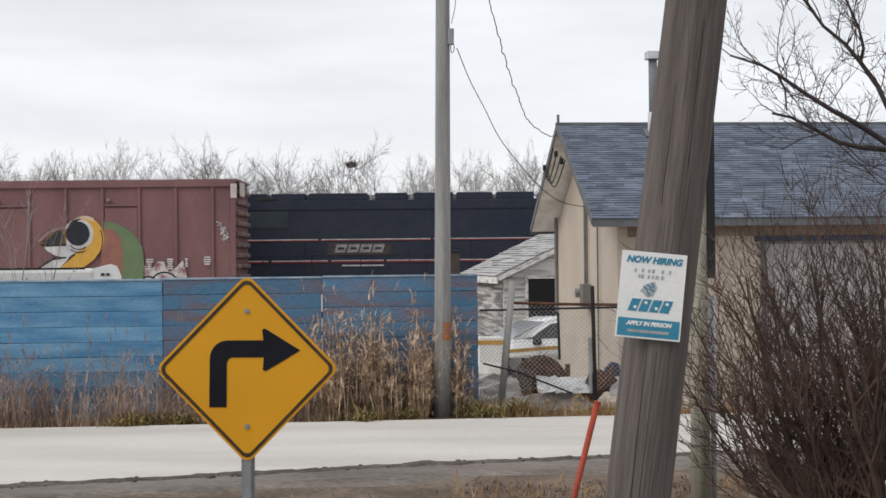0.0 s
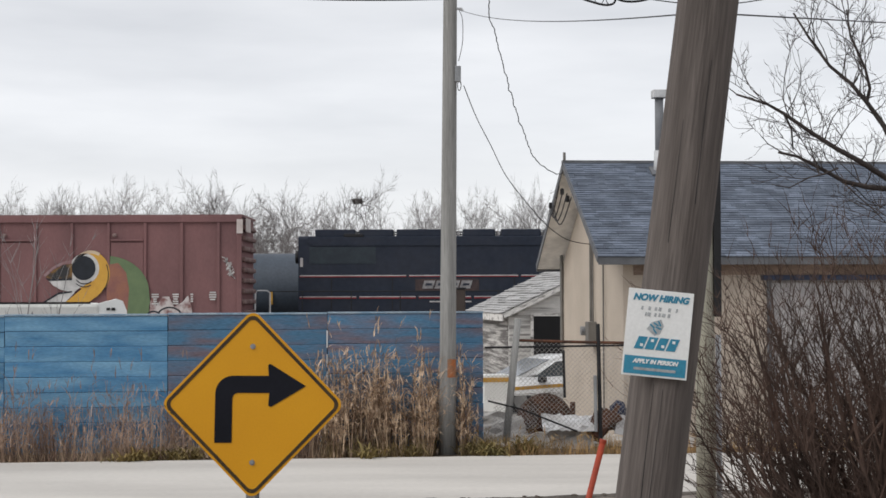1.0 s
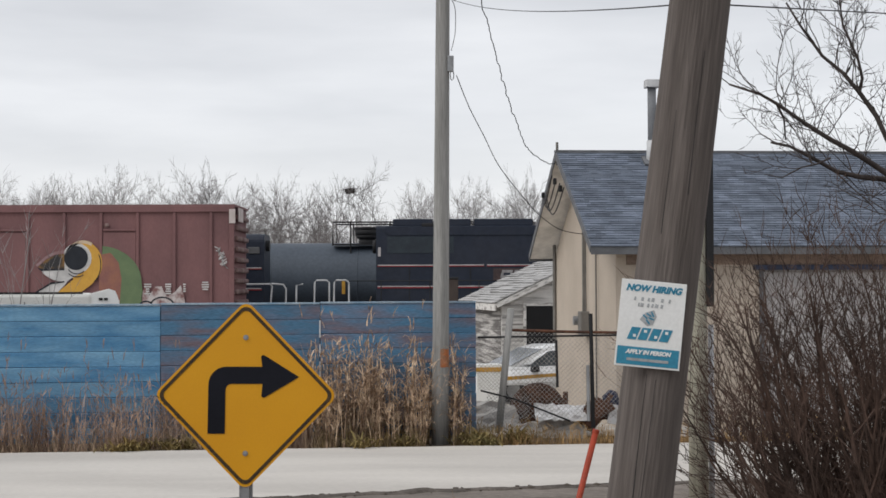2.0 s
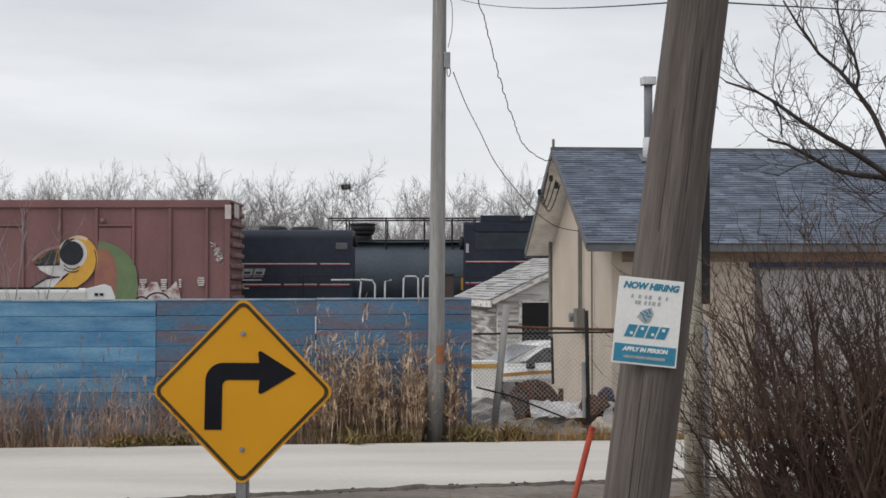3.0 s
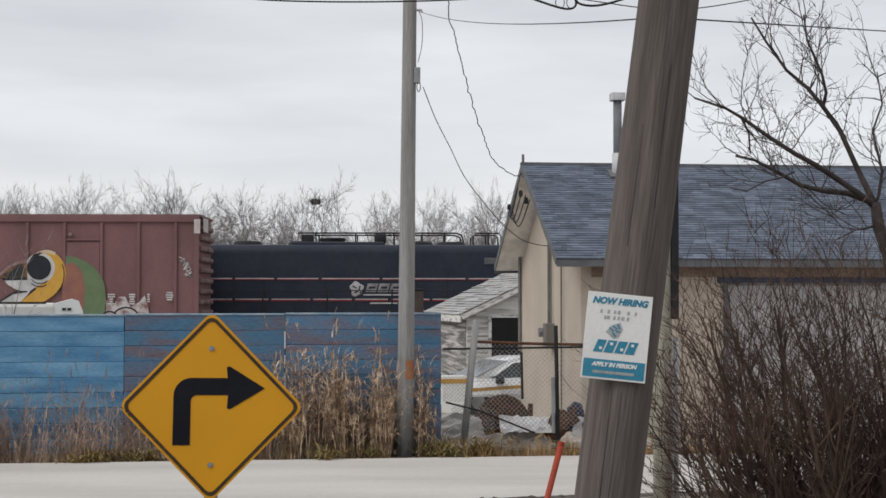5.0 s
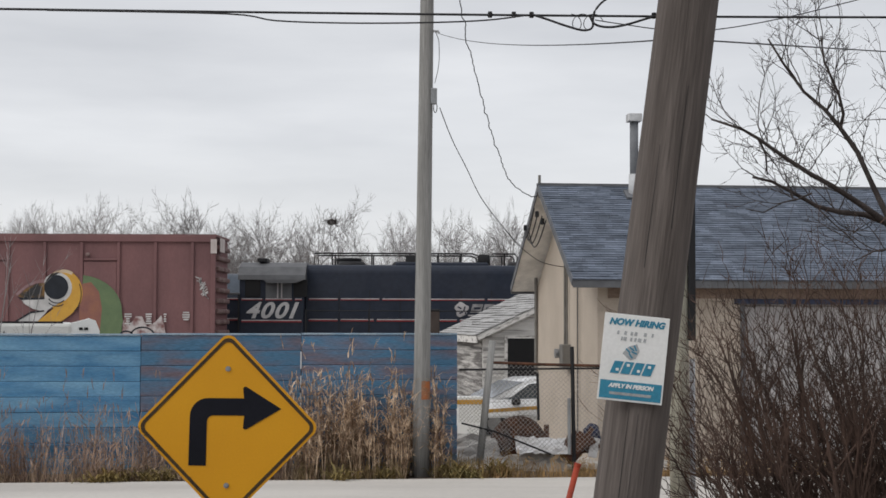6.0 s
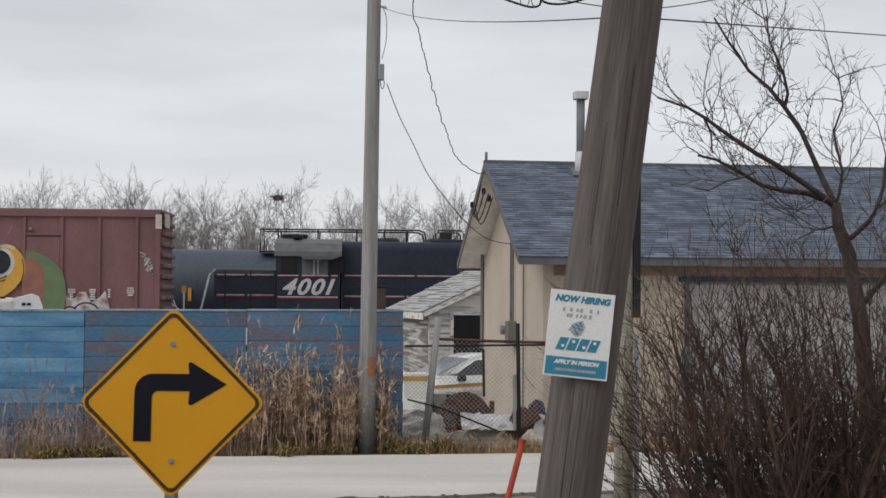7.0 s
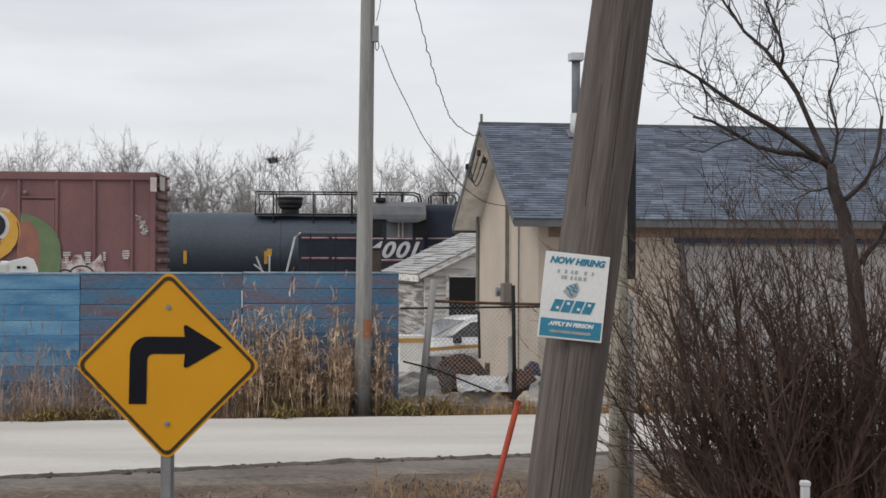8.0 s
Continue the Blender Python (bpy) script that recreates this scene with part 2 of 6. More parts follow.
M_WEED = mat("green_weed", (0.17, 0.140, 0.055), 0.95, other=(0.24, 0.165, 0.06), scale=2, fine=0.3, fine_scale=9, bump=0.0)
M_BLUETARP = mat("dark_blue_tarp", (0.018, 0.025, 0.062), 0.6, fine=0.1, bump=0.1)
M_TARP = mat("dirty_white_tarp", (0.76, 0.76, 0.77), 0.6, other=(0.55, 0.54, 0.53), fine=0.08, fine_scale=8, bump=0.1)
M_GRAF_Y = mat("graffiti_yellow", (0.58, 0.33, 0.055), 0.7, other=(0.52, 0.28, 0.05), fine=0.08, bump=0.0)
M_GRAF_W = mat("graffiti_white", (0.58, 0.57, 0.56), 0.7, fine=0.1, bump=0.0)
M_GRAF_K = mat("graffiti_black", (0.016, 0.020, 0.028), 0.7, fine=0.1, bump=0.0)
M_GRAF_G = mat("graffiti_green", (0.140, 0.195, 0.100), 0.8, other=(0.115, 0.165, 0.088), fine=0.1, bump=0.0)
M_GRAF_B = mat("graffiti_beak", (0.19, 0.105, 0.035), 0.7, other=(0.030, 0.030, 0.032), scale=2.4, spread=(0.42, 0.56), fine=0.2, bump=0.0)


# ---- mesh helpers ----
def add_box(bm, size, at=(0, 0, 0), turn=(0, 0, 0), bevel=0.0):
    t = bmesh.new()
    bmesh.ops.create_cube(t, size=1.0)
    bmesh.ops.scale(t, vec=size, verts=t.verts)
    if bevel:
        bmesh.ops.bevel(t, geom=t.edges[:], offset=bevel, segments=2, affect="EDGES", profile=0.5)
    t.transform(pose(*at, *turn))
    return merge(bm, t)


def merge(bm, t):
    me = bpy.data.meshes.new("joined")
    t.to_mesh(me)
    t.free()
    bm.from_mesh(me)
    bpy.data.meshes.remove(me)
    return bm


def add_tube(bm, points, radius, n=6, tip=None):
    """A round bar through points; radius tapers to tip."""
    pts = [Vector(p) for p in points]
    tip = radius if tip is None else tip
    rings = []
    for i, p in enumerate(pts):
        d = (pts[min(i + 1, len(pts) - 1)] - pts[max(i - 1, 0)]).normalized()
        a = d.orthogonal().normalized() if abs(d.z) > 0.9 else d.cross(Vector((0, 0, 1))).normalized()
        b = d.cross(a)
        r = radius + (tip - radius) * i / max(len(pts) - 1, 1)
        rings.append([bm.verts.new(p + (a * math.cos(k * math.tau / n) + b * math.sin(k * math.tau / n)) * r) for k in range(n)])
    for u, v in zip(rings, rings[1:]):
        for k in range(n):
            bm.faces.new((u[k], u[(k + 1) % n], v[(k + 1) % n], v[k]))
    bm.faces.new(rings[0][::-1])
    bm.faces.new(rings[-1])
    return bm


def add_prism(bm, outline, y0, y1):
    """An outline of (x, z) drawn out from y0 to y1."""
    a = [bm.verts.new((x, y0, z)) for x, z in outline]
    b = [bm.verts.new((x, y1, z)) for x, z in outline]
    bm.faces.new(a)
    bm.faces.new(b[::-1])
    for i in range(len(a)):
        j = (i + 1) % len(a)
        bm.faces.new((a[j], a[i], b[i], b[j]))
    bmesh.ops.recalc_face_normals(bm, faces=bm.faces)
    return bm


def made(name, bm, material, smooth=False):
    me = bpy.data.meshes.new(name)
    bm.to_mesh(me)
    bm.free()
    me.materials.append(material)
    if smooth:
        for p in me.polygons:
            p.use_smooth = True
    return me


def part(name, bm, material, parent, label="", smooth=False):
    ob = new(name, made(name, bm, material, smooth))
    ob.parent = parent
    if label:
        ob["label"] = label
    return ob


def thing(name, label, category, m=None, group="", kind=""):
    ob = tagged(new(name), label, category, group, kind)
    if m:
        ob.matrix_basis = m
    return ob


def solid(name, bm, material, label, category, m=None, group="", kind="", smooth=False):
    ob = tagged(new(name, made(name, bm, material, smooth)), label, category, group, kind)
    if m:
        ob.matrix_basis = m
    return ob


def stuff(name, verts, faces, material, label, category):
    me = bpy.data.meshes.new(name)
    me.from_pydata(verts, [], faces)
    me.materials.append(material)
    return tagged(new(name, me), label, category, kind="stuff")


def lump(bm, at, size, seed, rough=0.25, sub=3):
    t = bmesh.new()
    bmesh.ops.create_icosphere(t, subdivisions=sub, radius=1.0)
    for v in t.verts:
        k = 1 + rough * noise.noise(v.co * 2.1 + Vector((seed, 0, 0))) + rough * 0.5 * noise.noise(v.co * 5 + Vector((0, seed, 0)))
        v.co = Vector((v.co.x * size[0], v.co.y * size[1], v.co.z * size[2])) * k
    t.transform(pose(*at))
    return merge(bm, t)


def grow(verts, faces, p, d, length, r, level, rng, cfg):
    """A bent tapering limb with side limbs, added to verts and faces."""
    steps = cfg["steps"][min(level, len(cfg["steps"]) - 1)]
    n = cfg["sides"][min(level, len(cfg["sides"]) - 1)]
    last = None
    nodes = []
    tip = r * cfg.get("tip", 0.35)
    for i in range(steps + 1):
        u = i / steps
        rr = r + (tip - r) * u
        a = d.orthogonal().normalized()
        b = d.cross(a)
        base = len(verts)
        for k in range(n):
            w = k * math.tau / n
            q = p + (a * math.cos(w) + b * math.sin(w)) * rr
            verts.append((q.x, q.y, q.z))
        if last is not None:
            for k in range(n):
                faces.append((last + k, last + (k + 1) % n, base + (k + 1) % n, base + k))
        last = base
        nodes.append((p.copy(), d.copy(), rr, u))
        if i < steps:
            bend = cfg["bend"] * (0.6 if level == 0 else 1.0)
            d = (d + Vector((rng.uniform(-bend, bend), rng.uniform(-bend, bend) * cfg.get("flat", 1.0), rng.uniform(-bend, bend) + cfg["up"]))).normalized()
            p = p + d * (length / steps)
    if level >= cfg["levels"]:
        return
    for _ in range(cfg["kids"][min(level, len(cfg["kids"]) - 1)]):
        u = rng.uniform(cfg.get("from", 0.25), 1.0)
        q, dd, rr, _u = nodes[min(int(u * steps + 0.5), steps)]
        side = Vector((rng.gauss(0, 1), rng.gauss(0, 1) * cfg.get("flat", 1.0), rng.gauss(0, 0.7))).normalized()
        nd = (dd + side * cfg["spread"]).normalized()
        grow(verts, faces, q, nd, length * rng.uniform(*cfg["shrink"]) * (1.1 - cfg.get("cone", 0.4) * u), max(rr * cfg.get("thin", 0.6), cfg["least"]), level + 1, rng, cfg)


def plant_mesh(name, verts, faces, material):
    me = bpy.data.meshes.new(name)
    me.from_pydata(verts, [], faces)
    me.materials.append(material)
    return me


def arc(cx, cz, rx, rz, a0, a1, n):
    return [(cx + rx * math.cos(radians(a0 + (a1 - a0) * i / n)), cz + rz * math.sin(radians(a0 + (a1 - a0) * i / n))) for i in range(n + 1)]


# ---- ground, road ----
def far_edge(x):
    return 24.66 + 0.105 * x


def near_edge(x):
    return 19.55 + (0.31 if x < 0 else 0.20) * x


def ground_height(x, y):
    z = -0.03
    if y > 29:
        z -= 0.2 * min(1, (y - 29) / 5) * (1 if y < 42 else max(0, 1 - (y - 42) / 4))
    if y < 16:
        z += 0.25 * min(1, (16 - y) / 8)
    z += 0.05 * noise.noise((x * 0.7, y * 0.7, 0)) * (1 if y < 60 else 0)
    return z


def build_ground():
    xs = sorted({-2500, -900, -300, -120, -60, -40, 40, 60, 120, 300, 900, 2500} | {-30 + i * 0.5 for i in range(121)})
    ys = sorted({-400, -120, -40, -12, 70, 90, 120, 180, 300, 700, 3000} | {-4 + i * 0.5 for i in range(129)})
    verts = [(x, y, ground_height(x, y)) for y in ys for x in xs]
    w = len(xs)
    faces = [(j * w + i, j * w + i + 1, (j + 1) * w + i + 1, (j + 1) * w + i) for j in range(len(ys) - 1) for i in range(w - 1)]
    me = bpy.data.meshes.new("ground")
    me.from_pydata(verts, [], faces)
    me.materials.append(M_DIRT)
    tagged(new("ground", me), "bare brown dirt with dead grass beside the road", "ground", kind="structure")
    bm = bmesh.new()
    rows = []
    for i in range(161):
        x = -40 + i * 0.5
        wob = 0.10 * noise.noise((x * 1.3, 3, 0)) + 0.06 * noise.noise((x * 4.1, 7, 0))
        n, f = near_edge(x) + wob, far_edge(x) + wob * 0.6
        rows.append([bm.verts.new((x, n + (f - n) * k / 4, 0.045 + 0.03 * math.sin(math.pi * k / 4))) for k in range(5)] + [bm.verts.new((x, n - 0.12, -0.12))] + [bm.verts.new((x, f + 0.1, -0.12))])
    for a, b in zip(rows, rows[1:]):
        for k in range(4):
            bm.faces.new((a[k], b[k], b[k + 1], a[k + 1]))
        bm.faces.new((a[5], b[5], b[0], a[0]))
        bm.faces.new((a[4], b[4], b[6], a[6]))
    solid("road", bm, M_ROAD, "pale compacted gravel road with a ragged edge", "road", kind="structure")
    bm = bmesh.new()
    rows = []
    for i in range(161):
        x = -40 + i * 0.5
        n = near_edge(x) - 0.1
        depth = 1.35 + 0.3 * noise.noise((x * 0.8, 11, 0))
        rows.append([bm.verts.new((x, n - depth * k / 3, 0.035 + 0.0 - (0.14 if k == 3 else 0))) for k in range(4)])
    for a, b in zip(rows, rows[1:]):
        for k in range(3):
            bm.faces.new((a[k + 1], b[k + 1], b[k], a[k]))
    solid("road_shoulder", bm, M_SHOULDER, "dark damp gravel shoulder along the road", "road shoulder", kind="structure")

    bm = bmesh.new()
    rows = []
    for i in range(700):
        x = -35 + i * 0.1
        n = near_edge(x) - 0.02 + 0.10 * noise.noise((x * 1.3, 3, 0)) + 0.06 * noise.noise((x * 4.1, 7, 0))
        h = 0.008 + 0.035 * max(-0.2, noise.noise((x * 1.7, 9, 2)) + 0.5 * noise.noise((x * 6.0, 2, 1)))
        w = 0.22 + 0.16 * noise.noise((x * 2.3, 4, 8))
        rows.append([bm.verts.new((x, n + 0.03, 0.03)), bm.verts.new((x, n - 0.06, 0.048 + h)), bm.verts.new((x, n - w, 0.048 + h * 0.5)), bm.verts.new((x, n - w - 0.2, -0.02))])
    for a, b in zip(rows, rows[1:]):
        for k in range(3):
            bm.faces.new((a[k + 1], b[k + 1], b[k], a[k]))
    solid("road_edge", bm, mat("dark_damp_soil", (0.052, 0.043, 0.036), 0.95, other=(0.115, 0.098, 0.084), scale=3, fine=0.35, fine_scale=25, bump=0.8), "ragged dark soil ridge along the road edge", "road edge", kind="structure")


def build_bounce_yard():
    """Gravelled yard between the fences and the railway, added pale to bounce light onto soffits."""
    bm = bmesh.new()
    xs, ys = [-30 + 0.75 * i for i in range(81)], [26.75 + 0.75 * j for j in range(28)]
    grid = [[bm.verts.new((x, y + 0.12 * x if j == 0 and x < 0.6 else y, ground_height(x, y) + 0.035 + 0.03 * noise.noise((x * 1.4, y * 1.4, 5)))) for x in xs] for j, y in enumerate(ys)]
    for a, b in zip(grid, grid[1:]):
        for k in range(len(a) - 1):
            bm.faces.new((a[k], a[k + 1], b[k + 1], b[k]))
    solid("yard", bm, mat("pale_bounce_gravel", (0.50, 0.475, 0.44), 0.95, other=(0.36, 0.34, 0.31), scale=1.4, fine=0.22, fine_scale=16, bump=0.5), "pale gravel ground added around the house and shed to bounce light", "yard", kind="structure")


build_ground()
build_bounce_yard()


# ---- board fence ----
def build_board_fence():
    fence = thing("board_fence", "tall blue painted board fence, peeling and stained", "fence", pose(0, 26.05, 0, 0, 0, 6.3))
    board = made("plank", add_box(bmesh.new(), (2.754, 0.03, 0.257), bevel=0.008), M_BLUE)
    worn = made("plank", add_box(bmesh.new(), (2.75, 0.03, 0.257), bevel=0.008), M_BLUE_WORN)
    rng = random.Random(4)
    for i in range(6):
        x = 0.62 - 2.76 * i - 1.38
        old = i < 2
        top = 2.42 - 0.01 * i
        bm = add_box(bmesh.new(), (2.73, 0.04, 2.30), (x, 0.06, 1.2), bevel=0.01)
        panel = part("fence_panel", bm, M_DARK, fence, "worn blue panel with bare reddish patches" if old else "pale blue panel")
        if i:
            part("fence_post", add_box(bmesh.new(), (0.10, 0.10, 2.42), (x + 1.38, 0.135, 1.17), bevel=0.008), M_DARK, panel)
        for k in range(9):
            p = new("plank", worn if old else board)
            p.parent = panel
            p.matrix_basis = pose(x + rng.uniform(-0.004, 0.004), rng.uniform(-0.006, 0.006), top - 0.13 - 0.263 * k, rng.uniform(-3, 3) + 2, rng.uniform(-0.12, 0.12), 0)
        if i == 1:
            for z, h in ((1.98, 0.30), (1.60, 0.22), (1.16, 0.5)):
                part("joint_strip", add_box(bmesh.new(), (0.022, 0.02, h), (x + 1.375, -0.022, z)), M_RAILWHITE, panel, "chipped white joint strip")
        part("cap_rail", add_box(bmesh.new(), (2.75, 0.14, 0.035), (x, 0.03, top + 0.018), bevel=0.008), M_BLUE_CAP, panel, "bleached cap board")


build_board_fence()


# ---- poles, road sign ----
def build_poles():
    pole = thing("utility_pole", "slim weathered grey wooden utility pole by the fence", "utility pole", pose(-0.03, 25.6, -0.1, 0, 0.55, 0))
    part("shaft", add_tube(bmesh.new(), [(0, 0, z) for z in np.linspace(0, 12, 13)], 0.15, 14, 0.105), M_POLE_PALE, pole, smooth=True)
    bm = bmesh.new()
    grid = [[bm.verts.new((0.1495 * math.cos(radians(w)), 0.1495 * math.sin(radians(w)), z + 0.03 * noise.noise((w * 0.05, z * 3, 1)))) for w in range(-92, -10, 8)] for z in (1.42, 1.52, 1.62, 1.74)]
    for u, v in zip(grid, grid[1:]):
        for k in range(len(u) - 1):
            bm.faces.new((u[k], u[k + 1], v[k + 1], v[k]))
    part("paint_mark", bm, mat("faded_orange_mark", (0.40, 0.14, 0.055), 0.9, other=(0.22, 0.17, 0.12), scale=6, fine=0.3, bump=0.2), pole, "faded orange painted patch", smooth=True)
    box = part("terminal_box", add_box(bmesh.new(), (0.11, 0.10, 0.28), (0.142, -0.06, 6.70), bevel=0.012), M_GALV, pole, "small grey terminal box")
    part("cable_loop", add_tube(bmesh.new(), [(0.17 + 0.03 * math.sin(a), -0.08, 6.50 + 0.09 * math.cos(a)) for a in np.linspace(0.3, 6.0, 12)], 0.008, 5), M_WIRE, box)
    part("bracket", add_tube(bmesh.new(), [(0.10, 0, 7.86), (0.20, 0, 7.86), (0.22, 0, 7.82)], 0.022, 8), M_RAILWHITE, pole, "small white porcelain hook")

    lean = thing("leaning_utility_pole", "thick leaning utility pole of cracked grey-brown wood", "utility pole", pose(0.753, 7.2, 0, 0, 7.3, 0))
    bm = add_tube(bmesh.new(), [(0, 0, z) for z in np.linspace(-0.3, 9, 48)], 0.168, 40, 0.128)
    for v in bm.verts:
        a = math.atan2(v.co.y, v.co.x)
        k = 1 + 0.010 * noise.noise((math.cos(a) * 7, math.sin(a) * 7, v.co.z * 0.9)) + 0.007 * noise.noise((math.cos(a) * 16, math.sin(a) * 16, v.co.z * 0.7))
        v.co.x, v.co.y = v.co.x * k, v.co.y * k
    shaft = part("shaft", bm, M_POLE, lean, smooth=True)
    rng = random.Random(8)
    for x, z0, z1, w in ((-0.06, 0.5, 2.32, 0.005), (-0.018, 1.3, 2.3, 0.002), (0.03, 3.2, 3.9, 0.002), (-0.07, 3.0, 3.6, 0.002)):
        pts = []
        for z in np.linspace(z0, z1, 14):
            r = (0.168 - 0.040 * (z + 0.3) / 9.3) * 1.001
            xx = x + 0.006 * noise.noise((z * 1.5, x * 30, 2))
            pts.append((xx, -math.sqrt(r * r - xx * xx), z))
        part("crack", add_tube(bmesh.new(), pts, w, 5, 0.001), M_DARK, shaft)

    post = thing("wooden_post", "greenish weathered wooden post with a black cable guard", "post", pose(2.756, 15.8, 0))
    part("shaft", add_tube(bmesh.new(), [(0, 0, z) for z in (-0.2, 2, 4, 5.6)], 0.107, 14, 0.092), M_POLE_GREEN, post, smooth=True)
    part("cable_guard", add_box(bmesh.new(), (0.08, 0.05, 2.5), (0.128, -0.055, 3.75), bevel=0.012), M_DARK, post, "black plastic cable guard")
    part("strap", add_tube(bmesh.new(), [(0, 0, 3.72), (0, 0, 3.75)], 0.112, 14), M_RAILWHITE, post)
    bm = add_tube(bmesh.new(), [(0, 0, -0.1), (0, 0, 2.3)], 0.032, 10)
    solid("steel_pipe", bm, mat("weathered_zinc", (0.47, 0.49, 0.51), 0.6, 0.0, other=(0.38, 0.39, 0.41), fine=0.08, bump=0.03), "pale galvanised steel pipe standing by the post", "pipe", pose(2.915, 15.9, 0), smooth=True)

    bm = add_tube(bmesh.new(), [(0, 0, -0.1), (0, 0, 1.81)], 0.0215, 10, 0.0215)
    stake = solid("marker_stake", bm, M_ORANGE, "bright orange marker stake leaning beside the pole", "marker stake", pose(0.585, 9.9, 0, 0, 14.5, 0), smooth=True)
    part("cap", add_tube(bmesh.new(), [(0, 0, 1.80), (0, 0, 1.825)], 0.024, 10), M_ORANGE, stake)


build_poles()


def rounded_diamond(h, r, n=6, tall=1.03):
    """A diamond of half diagonal h with corners of radius r, slightly taller than wide."""
    pts = []
    d = h - r * math.sqrt(2)
    for k in range(4):
        a = 90 * k
        c = (d * math.cos(radians(a)), d * math.sin(radians(a)))
        pts += [(c[0] + r * math.cos(radians(a - 45 + 90 * i / n)), (c[1] + r * math.sin(radians(a - 45 + 90 * i / n))) * tall) for i in range(n + 1)]
    return pts


def ring(bm, outer, inner, y):
    """A flat band between two outlines of equal count, 1.5 mm thick."""
    for k, yy in enumerate((y, y + 0.0015)):
        a = [bm.verts.new((x, yy, z)) for x, z in outer]
        b = [bm.verts.new((x, yy, z)) for x, z in inner]
        for i in range(len(a)):
            j = (i + 1) % len(a)
            bm.faces.new((a[i], a[j], b[j], b[i]))
    return bm


def build_road_sign():
    sign = thing("road_sign", "yellow diamond turn sign with a black right-turn arrow", "road sign", pose(-0.928, 7.0, 2.220, 0, 0.4, 0))
    plate = part("plate", add_prism(bmesh.new(), rounded_diamond(0.440, 0.045), 0, 0.004), M_YELLOW, sign)
    part("border", ring(bmesh.new(), rounded_diamond(0.424, 0.038), rounded_diamond(0.402, 0.030), -0.0025), mat("worn_border_black", (0.030, 0.020, 0.012), 0.6, other=(0.06, 0.036, 0.012), scale=9, fine=0.2, bump=0.0), plate, "thin black border line")
    rng = random.Random(14)
    for _ in range(46):
        u, off = rng.random(), rng.uniform(0.408, 0.432)
        x, z = -off * (1 - u), -off * u
        part("scuff", add_box(bmesh.new(), (rng.uniform(0.004, 0.016), 0.0008, rng.uniform(0.002, 0.005)), (x, -0.0044, z), (0, 45, 0)), M_SCUFF, plate)
    outline = [(-0.180, -0.182), (-0.098, -0.182), (-0.096, 0.025)]
    outline += arc(-0.066, 0.025, 0.030, 0.030, 180, 90, 5)
    outline += [(0.080, 0.055), (0.075, -0.004), (0.082, -0.010), (0.092, -0.009), (0.254, 0.088), (0.090, 0.190), (0.080, 0.192), (0.073, 0.185), (0.078, 0.136)]
    outline += arc(-0.092, 0.050, 0.085, 0.086, 90, 180, 7)
    part("arrow", add_prism(bmesh.new(), outline, -0.003, -0.001), M_SIGNBLACK, plate, "black right-turn arrow")
    for z in (0.275, -0.275):
        bm = add_tube(bmesh.new(), [(0, -0.010, z), (0, 0, z)], 0.007, 8)
        add_tube(bm, [(0, -0.004, z), (0, 0.0, z)], 0.013, 10)
        part("bolt", bm, M_GALV, plate)
    bm = bmesh.new()
    for x, y, w, d in ((0, 0.012, 0.024, 0.008), (-0.015, 0.022, 0.007, 0.026), (0.015, 0.022, 0.007, 0.026), (-0.024, 0.036, 0.016, 0.006), (0.024, 0.036, 0.016, 0.006)):
        add_box(bm, (w, d, 2.75), (x, y, -1.0))
    part("post", bm, M_GALV, sign, "galvanised steel channel post")


build_road_sign()


def lettering(name, body, size, material, parent, at, shear=0.0, depth=0.001, align="CENTER", stretch=1.0, weight=0.0):
    cu = bpy.data.curves.new(name, "FONT")
    cu.body, cu.size, cu.shear, cu.extrude, cu.align_x, cu.align_y, cu.offset = body, size, shear, depth, align, "CENTER", weight
    t = new(name, cu)
    bpy.context.view_layer.update()
    me = bpy.data.meshes.new_from_object(t.evaluated_get(bpy.context.evaluated_depsgraph_get()))
    bpy.data.objects.remove(t)
    me.materials.clear()
    me.materials.append(material)
    ob = new(name, me)
    ob.parent = parent
    ob.matrix_basis = pose(*at, 90, 0, 0) @ Matrix.Diagonal((stretch, 1, 1, 1))
    return ob


